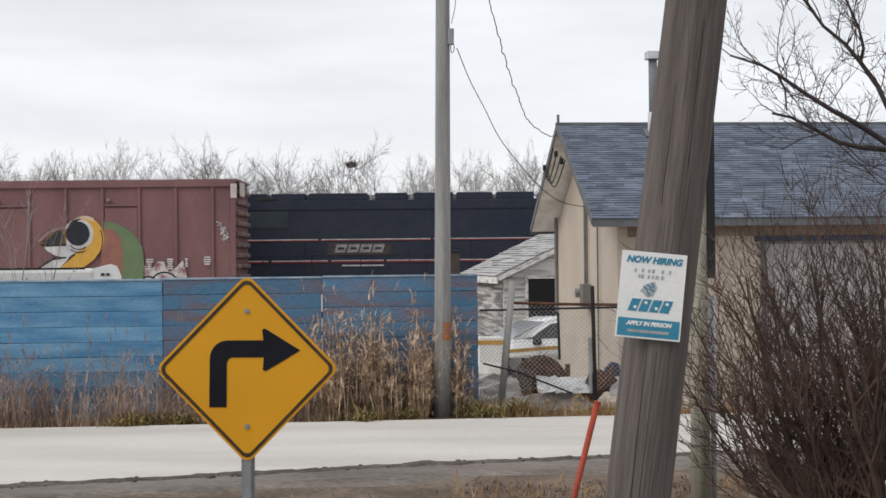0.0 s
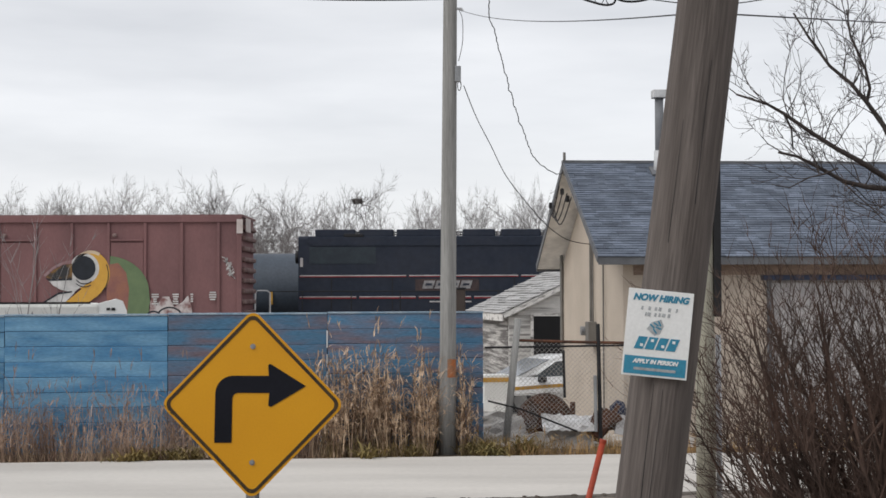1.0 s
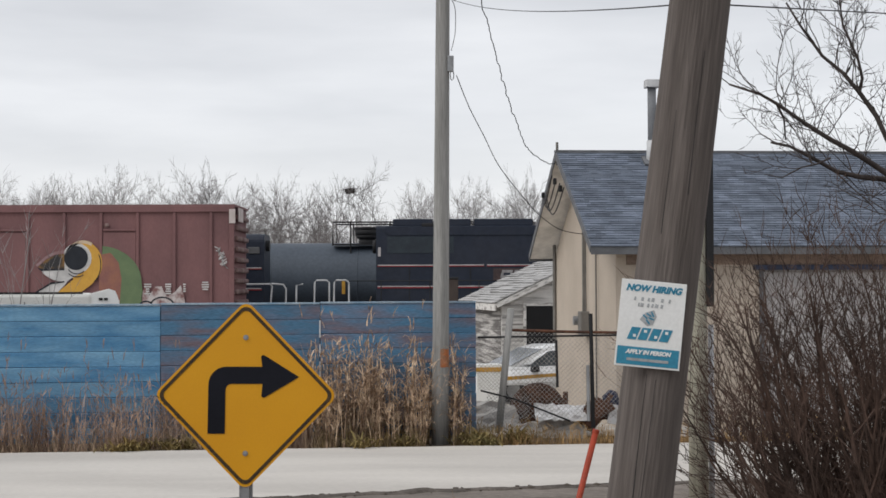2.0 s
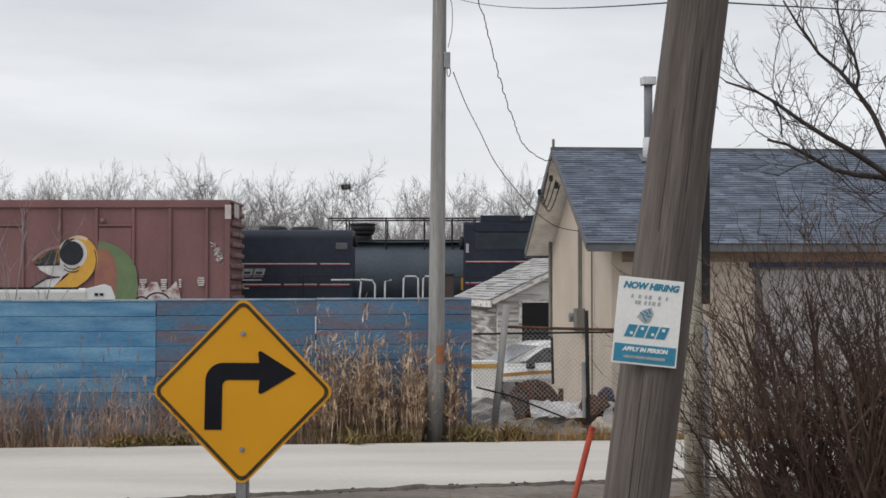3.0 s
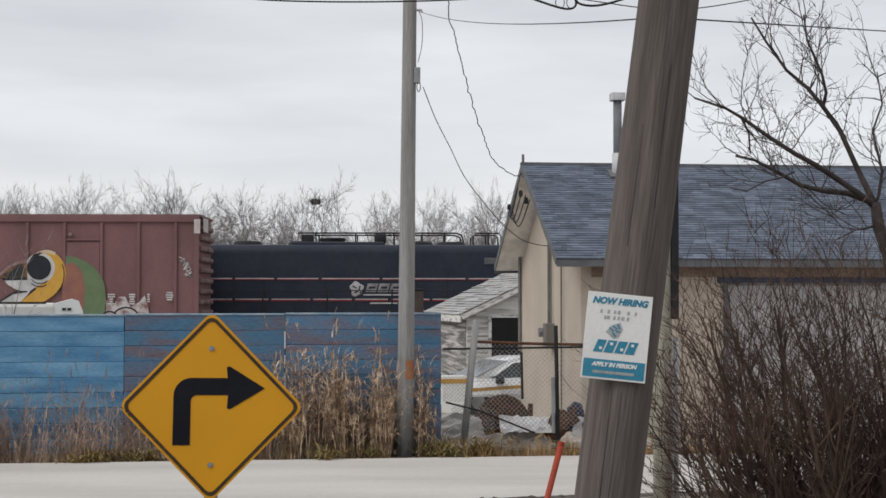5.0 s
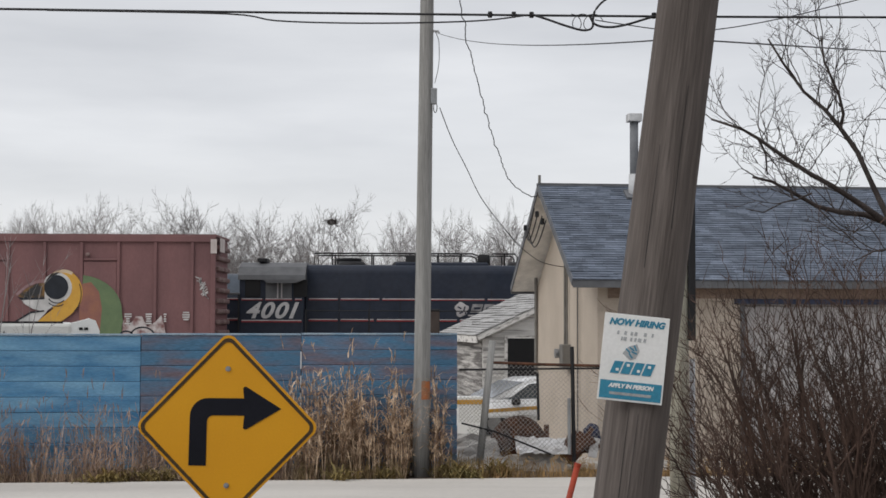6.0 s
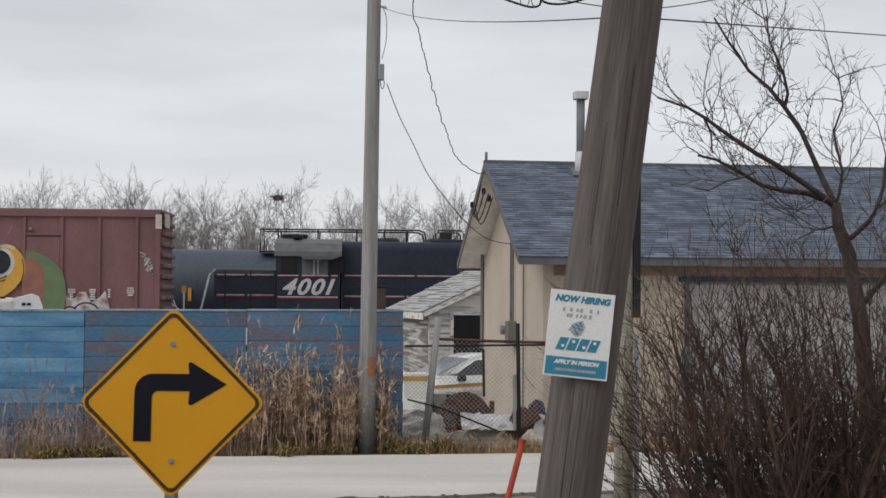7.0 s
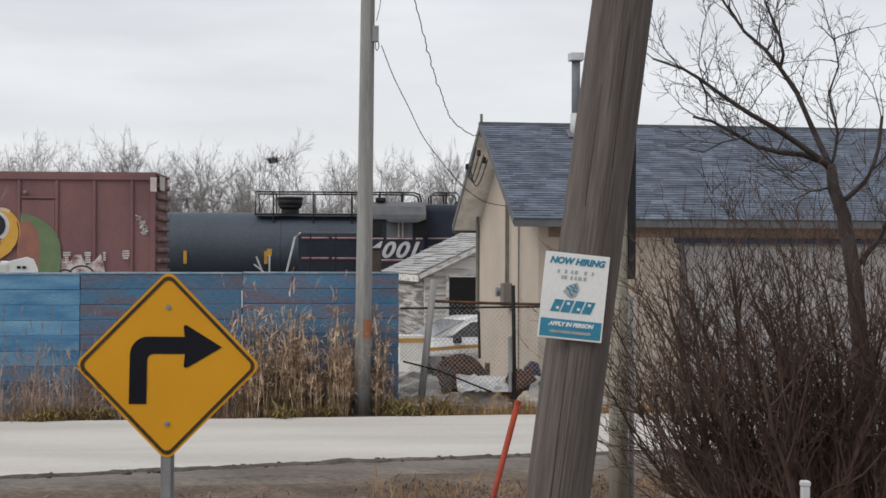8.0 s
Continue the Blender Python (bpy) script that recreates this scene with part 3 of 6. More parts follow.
def build_placard():
    p = thing("placard", "white and teal hiring placard nailed to the leaning pole", "placard", pose(1.003, 7.022, 2.548, 0, 5.8, 0))
    board = part("board", add_box(bmesh.new(), (0.312, 0.005, 0.415), bevel=0.0015), M_WHITE, p)
    lettering("heading", "NOW HIRING", 0.042, M_TEAL, board, (0, -0.0035, 0.168), 0.25, stretch=1.0, weight=0.0022)
    rng = random.Random(3)
    for z, xs in ((0.118, (-0.085, -0.05, -0.02, 0.0, 0.045, 0.08)), (0.090, (-0.065, -0.05, -0.02, 0.0, 0.02, 0.045))):
        for x in xs:
            part("faded_bar", add_box(bmesh.new(), (rng.uniform(0.008, 0.016), 0.001, 0.018), (x, -0.0035, z), (0, 10, 0)), M_GREYPRINT, board)
    bm = add_prism(bmesh.new(), [(-0.055, 0.02), (-0.03, 0.055), (0.01, 0.07), (0.025, 0.04), (0.01, 0.0), (-0.015, -0.01)], -0.0042, -0.003)
    part("emblem", bm, M_GREYPRINT, board, "faded grey emblem")
    bm = bmesh.new()
    for x, z, a in ((-0.03, 0.035, 40), (-0.012, 0.045, 30), (0.004, 0.05, 60), (0.0, 0.028, 20), (-0.015, 0.012, 50)):
        add_box(bm, (0.028, 0.001, 0.007), (x, -0.0048, z), (0, a, 0))
    part("emblem_marks", bm, M_TEAL, board)
    # brand word as plain slanted blocks
    for k in range(4):
        x0, w, sk = -0.098 + 0.051 * k, 0.043, 0.010
        bm = bmesh.new()
        o = [(x0 - sk, -0.077), (x0 + w - sk, -0.077), (x0 + w + sk, -0.018), (x0 + sk, -0.018)]
        add_prism(bm, o, -0.0045, -0.003)
        block = part("brand_block", bm, M_TEAL, board)
        part("block_notch", add_box(bmesh.new(), (0.014, 0.001, 0.013), (x0 + 0.025, -0.0052, -0.034 if k % 2 else -0.058)), M_WHITE, block)
    part("footer", add_box(bmesh.new(), (0.296, 0.001, 0.086), (0, -0.0035, -0.155)), M_TEAL, board)
    lettering("footer_line", "APPLY IN PERSON", 0.027, M_WHITE, board, (0.0, -0.0052, -0.136), 0.25, stretch=0.98, weight=0.0014)
    part("footer_bar", add_box(bmesh.new(), (0.20, 0.001, 0.013), (0.0, -0.0048, -0.172)), M_GREYPRINT, board)


build_placard()


# ---- railway ----
RAIL_Z = 0.15


def build_track(y):
    track = thing("railway_track", "railway track of steel rails on ballast behind the fence", "railway track", pose(0, y, 0), kind="structure")
    bm = bmesh.new()
    rows = [(-2.3, -0.2), (-1.5, 0.0), (1.5, 0.0), (2.3, -0.2)]
    a = [bm.verts.new((-60, p, z)) for p, z in rows]
    b = [bm.verts.new((60, p, z)) for p, z in rows]
    for i in range(3):
        bm.faces.new((a[i], b[i], b[i + 1], a[i + 1]))
    part("ballast", bm, M_BALLAST, track)
    for dy in (-0.72, 0.72):
        part("rail", add_box(bmesh.new(), (120, 0.07, 0.16), (0, dy, RAIL_Z - 0.08)), M_RUST, track)


for track_y in (49.6, 54.0, 58.6):
    build_track(track_y)


def add_truck(bm, x, axles, gap=1.4):
    """A bogie below a vehicle: side frames and wheels standing on the rails."""
    n = (axles - 1) * gap
    for y in (-0.95, 0.95):
        add_box(bm, (n + 1.6, 0.15, 0.4), (x, y, RAIL_Z + 0.55), bevel=0.05)
    add_box(bm, (0.7, 1.9, 0.35), (x, 0, RAIL_Z + 0.75), bevel=0.04)


def add_wheels(parent, x, axles, gap, radius):
    for k in range(axles):
        xx = x - (axles - 1) * gap / 2 + k * gap
        bm = add_tube(bmesh.new(), [(0, -0.78, 0), (0, -0.65, 0)], radius, 20)
        add_tube(bm, [(0, 0.65, 0), (0, 0.78, 0)], radius, 20)
        add_tube(bm, [(0, -0.7, 0), (0, 0.7, 0)], 0.09, 8)
        w = part("wheelset", bm, M_DARK, parent)
        w.matrix_basis = pose(xx, 0, RAIL_Z + radius)


def build_boxcar():
    car = thing("boxcar", "faded red steel boxcar with a painted bird head", "boxcar", pose(-6.78, 49.55, 0))
    length, near, top = 15.6, -1.53, 5.38
    bm = add_box(bmesh.new(), (length, 3.04, top - 1.25), (-length / 2, 0, (top + 1.25) / 2 - 0.06), bevel=0.03)
    body = part("body", bm, M_BOXCAR, car)
    # roof edge rail, ribs
    part("top_rail", add_box(bmesh.new(), (length + 0.05, 0.09, 0.20), (-length / 2, near - 0.03, top - 0.12), bevel=0.015), M_BOXCAR, body)
    part("roof", add_prism(bmesh.new(), [(-length - 0.05, top - 0.05), (0.05, top - 0.05), (0.05, top + 0.03), (-length - 0.05, top + 0.03)], -1.6, 1.6), M_BOXCAR, body)
    for k in range(13):
        part("rib", add_box(bmesh.new(), (0.10, 0.06, top - 1.5), (-0.74 - 1.20 * k, near - 0.025, (top + 1.25) / 2 - 0.1), bevel=0.015), M_BOXCAR, body)
    part("corner_post", add_box(bmesh.new(), (0.16, 0.07, top - 1.4), (-0.06, near - 0.02, (top + 1.25) / 2 - 0.08), bevel=0.02), M_BOXCAR, body)
    for x0 in (-3.76, -7.36):
        d = part("hatch", add_box(bmesh.new(), (1.06, 0.05, 2.6), (x0 + 0.03, near - 0.012, 3.2), bevel=0.01), M_BOXCAR, body)
        part("hatch_bar", add_box(bmesh.new(), (1.08, 0.07, 0.06), (x0 + 0.03, near - 0.04, 4.58), bevel=0.01), M_BOXCAR, d)
        part("latch", add_box(bmesh.new(), (0.14, 0.08, 0.12), (x0 - 0.38, near - 0.05, 4.74), bevel=0.04), M_CORRUGATION, d)
    # corrugated end
    for k in range(11):
        z = 1.5 + 0.35 * k
        bm = add_box(bmesh.new(), (0.13, 2.7, 0.16), (0.05, 0, z), bevel=0.05)
        part("end_corrugation", bm, M_CORRUGATION, body)
    part("corner_plate", add_box(bmesh.new(), (0.20, 0.012, 0.46), (-0.04, near - 0.080, top - 0.36)), M_BOXCAR_BARE, body, "pale bare corner plate")
    part("end_plate", add_box(bmesh.new(), (0.02, 1.1, 0.45), (0.125, -0.75, top - 0.30)), M_BOXCAR_BARE, body, "pale bare end plate")
    # small stencilled lines
    rng = random.Random(2)
    for x0, z0, n in ((-2.80, 2.80, 5), (-2.13, 2.80, 5), (-1.60, 2.80, 4), (-0.92, 2.86, 4)):
        bm = bmesh.new()
        for k in range(n):
            add_box(bm, (rng.uniform(0.10, 0.24) * (0.5 if n == 4 and x0 < -1.5 else 1), 0.008, 0.045), (x0, near - 0.072, z0 - 0.075 * k))
        part("stencil_bars", bm, M_GRAF_W, body)
    bm = bmesh.new()
    add_box(bm, (0.34, 0.008, 0.05), (-8.1, near - 0.012, 4.75))
    add_box(bm, (0.28, 0.008, 0.05), (-8.1, near - 0.012, 4.84))
    part("stencil_bars", bm, M_GRAF_W, body)
    bm = bmesh.new()
    for k in range(16):
        add_box(bm, (0.026, 0.008, rng.uniform(0.14, 0.30)), (-0.52 + 0.016 * k + rng.uniform(-0.03, 0.03), near - 0.012, 3.98 - 0.04 * k), (0, rng.uniform(-70, 70), 0))
    part("scribble", bm, M_GRAF_W, body, "faint chalk scribble")
    # painted bird head: flat areas of spray paint around the eye
    ex, ez, g = -5.14, 3.67, 0.0075

    def paint(name, pts, material, layer):
        part(name, add_prism(bmesh.new(), [(ex + x * g, ez + z * g) for x, z in pts], near - 0.058 - 0.003 * layer, near - 0.055 - 0.003 * layer), material, body)

    crescent = arc(95, -105, 190, 158, 84, 0, 16) + [(290, -150), (286, -212), (178, -212)] + arc(80, -125, 108, 135, -15, 72, 14)
    paint("painted_wing", crescent, M_GRAF_G, 0)
    paint("painted_back", [(112, 15), (150, 22), (185, -20), (198, -90), (190, -205), (110, -205), (100, -120)], mat("graffiti_brown", (0.285, 0.128, 0.085), 0.8, other=(0.225, 0.102, 0.088), fine=0.12, bump=0.0), 1)
    head = arc(30, -25, 84, 98, 130, -45, 18) + [(60, -122), (20, -150), (-80, -150), (-62, -135), (-10, -92)] + arc(10, -20, 62, 70, 230, 140, 6)
    paint("painted_head", head, M_GRAF_Y, 2)
    rim = arc(30, -25, 88, 102, 145, 62, 10) + arc(30, -25, 76, 88, 62, 145, 10)
    paint("painted_crown_rim", rim, mat("graffiti_cream", (0.60, 0.50, 0.36), 0.7, other=(0.46, 0.33, 0.22), fine=0.1, bump=0.0), 3)
    outline = arc(40, -30, 70, 92, 30, -55, 12) + arc(40, -30, 66, 88, -55, 30, 12)
    paint("painted_cheek_line", outline, M_GRAF_K, 3)
    halo = [(-175, -30), (-135, 6), (-90, 28), (-52, 34), (-52, 20), (-90, 16), (-130, -4), (-168, -38)]
    paint("painted_beak_halo", halo, mat("faded_lilac_spray", (0.30, 0.215, 0.225), 0.8, other=(0.23, 0.13, 0.13), fine=0.1, bump=0.0), 4)
    paint("painted_eye_ring", arc(4, -2, 64, 66, 0, 342, 20), M_GRAF_W, 3)
    paint("painted_breast", [(-172, -150), (-80, -150), (-42, -110), (-25, -75), (-52, -98), (-105, -112)], M_GRAF_W, 3)
    paint("painted_lower_beak", [(-152, -54), (-60, -52), (-45, -30), (10, -72), (-20, -88), (-45, -108), (-100, -94), (-132, -76)], M_GRAF_W, 4)
    paint("painted_upper_beak", [(-165, -38), (-130, -8), (-88, 14), (-50, 19), (-50, -50), (-140, -50), (-150, -46)], M_GRAF_B, 5)
    paint("painted_beak_edge", [(-168, -42), (-150, -46), (-50, -46), (-50, -53), (-150, -56)], M_GRAF_K, 6)
    paint("painted_eye", arc(0, 0, 52, 53, 0, 345, 22), M_GRAF_K, 6)
    paint("painted_crease", arc(4, -35, 42, 36, 205, 320, 8) + arc(4, -35, 38, 32, 320, 205, 8), M_GRAF_K, 6)
    paint("painted_crease", arc(4, -48, 46, 36, 215, 310, 8) + arc(4, -48, 42, 32, 310, 215, 8), M_GRAF_K, 6)
    paint("painted_breast_line", [(-180, -150), (-110, -106), (-50, -100), (-50, -106), (-108, -114), (-168, -150)], M_GRAF_K, 6)
    paint("painted_cloud", [(285, -210), (285, -165), (300, -115), (318, -165), (345, -125), (372, -125), (395, -170), (430, -150), (455, -120), (470, -165), (475, -210)], mat("thin_white_spray", (0.50, 0.46, 0.45), 0.8, other=(0.19, 0.09, 0.085), scale=3.2, spread=(0.45, 0.62), fine=0.1, bump=0.0), 0)
    for cx, r in ((375, 55), (305, 32)):
        paint("painted_arch", arc(cx, -210, r, r * 0.75, 0, 180, 10) + arc(cx, -210, r - 7, r * 0.75 - 7, 180, 0, 10), M_GRAF_K, 1)
    bm = bmesh.new()
    for x in (-2.4, -13.2):
        add_truck(bm, x, 2, 1.7)
    add_box(bm, (length, 0.5, 0.35), (-length / 2, 0, 1.1))
    part("underframe", bm, M_DARK, car)
    for x in (-2.4, -13.2):
        add_wheels(car, x, 2, 1.7, 0.42)


build_boxcar()


def build_tank_car():
    car = thing("tank_car", "dark grey tank car with a railed top platform", "tank car", pose(0, 58.6, 0))
    bm = bmesh.new()
    xs = [-10.5, -10.4, -10.1, -9.6] + list(np.linspace(-9, 7, 9)) + [7.6, 8.1, 8.4, 8.5]
    rs = [0.2, 0.9, 1.3, 1.48] + [1.5] * 9 + [1.48, 1.3, 0.9, 0.2]
    rings = [[bm.verts.new((x, r * math.cos(a), 2.93 + r * math.sin(a))) for a in np.linspace(0, math.tau, 37)[:-1]] for x, r in zip(xs, rs)]
    for u, v in zip(rings, rings[1:]):
        for k in range(36):
            bm.faces.new((u[k], u[(k + 1) % 36], v[(k + 1) % 36], v[k]))
    bm.faces.new(rings[0][::-1]), bm.faces.new(rings[-1])
    bmesh.ops.recalc_face_normals(bm, faces=bm.faces)
    tank = part("tank", bm, M_TANK, car, smooth=True)
    for x in (-7.6, -3.3, 1.6, 5.6):
        part("weld_band", add_tube(bmesh.new(), [(x, 0, 2.93), (x + 0.05, 0, 2.93)], 1.508, 36), M_TANK, tank, smooth=True)
    bm = bmesh.new()
    add_tube(bm, [(-2.95, 0, 4.30), (-2.95, 0, 4.62)], 0.36, 18, 0.34)
    add_tube(bm, [(-2.95, 0, 4.60), (-2.95, 0, 4.72)], 0.40, 18, 0.48)
    add_tube(bm, [(-2.95, 0, 4.72), (-2.95, 0, 4.98)], 0.48, 18, 0.50)
    add_tube(bm, [(-2.95, 0, 4.97), (-2.95, 0, 5.06)], 0.52, 18, 0.50)
    part("dome", bm, M_DARK, tank, "round valve dome", smooth=True)
    bm = bmesh.new()
    for y in (-0.85, 0.85):
        add_box(bm, (6.6, 0.5, 0.05), (-0.95, y, 4.35))
    part("platform", bm, M_DARK, tank)
    for y in (-1.05, 1.05):
        bm = bmesh.new()
        add_tube(bm, [(-4.25, y, 4.30), (-4.25, y, 5.22), (1.95, y, 5.22), (2.15, y, 5.14), (2.22, y, 4.9), (2.22, y, 4.3)], 0.035, 6)
        for x in (-3.55, -2.0, -0.5, 0.6, 1.5):
            add_tube(bm, [(x, y, 4.0), (x, y, 5.22)], 0.03, 6)
        part("railing", bm, M_DARK, tank)
        bm = bmesh.new()
        add_tube(bm, [(2.6, y, 4.3), (2.6, y, 5.1), (2.75, y, 5.22), (3.6, y, 5.22), (3.7, y, 5.1), (3.7, y, 4.3)], 0.03, 6)
        add_tube(bm, [(3.2, y, 4.3), (3.2, y, 5.22)], 0.03, 6)
        part("ladder_rail", bm, M_DARK, tank)
    for x in (-6.9, -3.8, 1.0):
        part("marker_strip", add_box(bmesh.new(), (0.13, 0.02, 0.5), (x, -1.53, 2.66)), M_AMBER, tank, "amber reflective strip")
    bm = bmesh.new()
    for x in (-7.5, 5.5):
        add_truck(bm, x, 2, 1.7)
        add_box(bm, (1.6, 2.2, 0.7), (x, 0, 1.35))
    part("underframe", bm, M_DARK, car)
    for x in (-7.5, 5.5):
        add_wheels(car, x, 2, 1.7, 0.42)


build_tank_car()
LOCO_Y = 54.0


def add_stripes(parent, x0, x1, y, z, breaks):
    """A red line with a thin white line, broken where doors and posts interrupt it."""
    xs = [x0] + [b for b in breaks if x0 < b < x1] + [x1]
    for a, b in zip(xs, xs[1:]):
        s = part("stripe", add_box(bmesh.new(), (b - a - 0.10, 0.02, 0.052), ((a + b) / 2, y, z)), M_STRIPE_RED, parent)
        part("white_line", add_box(bmesh.new(), (b - a - 0.12, 0.02, 0.034), ((a + b) / 2, y - 0.006, z + (0.026 if z > 3 else 0.042))), M_STRIPE_WHITE, s)


def add_handrail(bm, pts, posts, z_top, y):
    add_tube(bm, pts, 0.022, 6)
    for x in posts:
        add_tube(bm, [(x, y, 1.7), (x, y, z_top)], 0.022, 6)


def hood_outline(w, top, r=0.22):
    return [(-w, 1.75), (-w, top - r)] + arc(-w + r, top - r, r, r, 180, 90, 5)[1:] + arc(w - r, top - r, r, r, 90, 0, 5) + [(w, 1.75)]


def add_hood(bm, x0, x1, w, top, r=0.22):
    """A long hood with rounded shoulders between two ends."""
    o = hood_outline(w, top, r)
    a = [bm.verts.new((x0, y, z)) for y, z in o]
    b = [bm.verts.new((x1, y, z)) for y, z in o]
    bm.faces.new(a), bm.faces.new(b[::-1])
    for i in range(len(a)):
        j = (i + 1) % len(a)
        bm.faces.new((a[j], a[i], b[i], b[j]))
    bmesh.ops.recalc_face_normals(bm, faces=bm.faces)
    return bm


def build_lead_locomotive():
    loco = thing("locomotive", "long black diesel locomotive with red and white stripes and roof radiators", "locomotive", group="moving train")
    hood = part("long_hood", add_hood(bmesh.new(), 0.0, 15.0, 0.92, 4.90, 0.12), M_LOCO, loco)
    part("radiator_flare", add_prism(bmesh.new(), [(0.5, 4.55), (0.35, 4.65), (0.35, 4.86), (14.6, 4.86), (14.6, 4.55)], -0.955, 0.955), M_LOCO, hood)
    for x0, x1 in ((0.6, 2.05), (2.2, 3.43), (3.55, 5.68), (5.95, 7.13), (7.35, 8.78), (8.9, 10.2), (10.35, 11.7), (11.9, 13.4)):
        part("roof_unit", add_box(bmesh.new(), (x1 - x0, 1.7, 0.26), ((x0 + x1) / 2, 0, 5.01), bevel=0.03), M_LOCO, hood)
    for x in (5.8, 7.24, 8.84, 10.28):
        part("roof_gap_plate", add_box(bmesh.new(), (0.09, 1.2, 0.14), (x, 0, 4.97)), M_STRIPE_WHITE, hood)
    grille = part("grille", add_box(bmesh.new(), (2.4, 0.02, 0.60), (1.6, -0.925, 4.20)), M_LOCO_PANEL, hood)
    for k in range(16):
        part("slat", add_box(bmesh.new(), (0.035, 0.015, 0.56), (0.5 + 0.146 * k, -0.938, 4.20)), M_LOCO_PANEL, grille)
    for x in (1.2, 3.4, 5.6, 7.8, 9.4, 11.0, 12.6):
        part("door_seam", add_box(bmesh.new(), (0.03, 0.02, 1.5), (x, -0.925, 2.65)), M_DARK, hood)
    add_stripes(hood, 0.0, 14.9, -0.935, 3.44, (3.95, 8.0, 11.9))
    add_stripes(hood, 0.0, 14.9, -0.935, 2.66, (2.15, 4.3, 6.3, 8.8, 10.9, 13.0))
    for y in (-0.45, 0.45):
        part("end_light", add_tube(bmesh.new(), [(-0.14, y, 4.15), (0.02, y, 4.15)], 0.24, 14), M_DARK, hood, smooth=True)
    part("vent", add_box(bmesh.new(), (0.7, 0.10, 0.12), (2.0, -0.90, 4.92), bevel=0.02), M_DARK, hood)
    part("end_stencil", add_box(bmesh.new(), (0.10, 0.01, 0.32), (0.12, -0.928, 3.95)), M_STRIPE_WHITE, hood)
    # brand mark as plain slanted blocks
    part("brand_panel", add_box(bmesh.new(), (2.3, 0.01, 0.44), (5.38, -0.933, 3.12)), mat("rusty_black_panel", (0.040, 0.030, 0.032), 0.75, other=(0.075, 0.048, 0.045), scale=4, fine=0.3, bump=0.05), hood, "rust-stained name panel")
    for k in range(4):
        x = 4.52 + 0.45 * k
        block = part("brand_block", add_prism(bmesh.new(), [(x - 0.05, 2.99), (x + 0.34, 2.99), (x + 0.43, 3.28), (x + 0.04, 3.28)], -0.95, -0.937), M_BRAND, hood)
        part("block_slot", add_prism(bmesh.new(), [(x + 0.07, 3.10), (x + 0.30, 3.10), (x + 0.325, 3.18), (x + 0.095, 3.18)], -0.954, -0.948), M_LOCO, block)
    part("brand_line", add_box(bmesh.new(), (1.5, 0.01, 0.05), (5.5, -0.937, 2.52)), M_STRIPE_WHITE, hood)
    part("walkway", add_box(bmesh.new(), (19.2, 3.1, 0.28), (7.4, 0, 1.62), bevel=0.02), M_LOCO, loco)
    for x0, x1 in ((-2.2, -1.65), (-1.5, -0.95)):
        bm = add_tube(bmesh.new(), [(x0, -1.5, 1.5), (x0 + 0.03, -1.5, 2.85), (x0 + 0.1, -1.5, 2.93), (x1 - 0.1, -1.5, 2.93), (x1, -1.5, 2.85), (x1, -1.5, 1.5)], 0.032, 6)
        part("grab_rail", bm, M_RAILWHITE, loco, "white end grab rail")
    bm = bmesh.new()
    add_tube(bm, [(-0.95, -1.48, 2.90), (14.5, -1.48, 2.90)], 0.02, 6)
    for k in range(9):
        add_tube(bm, [(0.2 + 1.75 * k, -1.48, 1.7), (0.2 + 1.75 * k, -1.48, 2.9)], 0.02, 6)
    part("side_handrail", bm, M_DARK, loco)
    bm = bmesh.new()
    for x in (2.3, 12.4):
        add_truck(bm, x, 3, 1.65)
    add_box(bm, (6.0, 2.6, 0.9), (7.4, 0, 1.0), bevel=0.1)
    part("underframe", bm, M_DARK, loco)
    for x in (2.3, 12.4):
        add_wheels(loco, x, 3, 1.65, 0.5)
    return loco


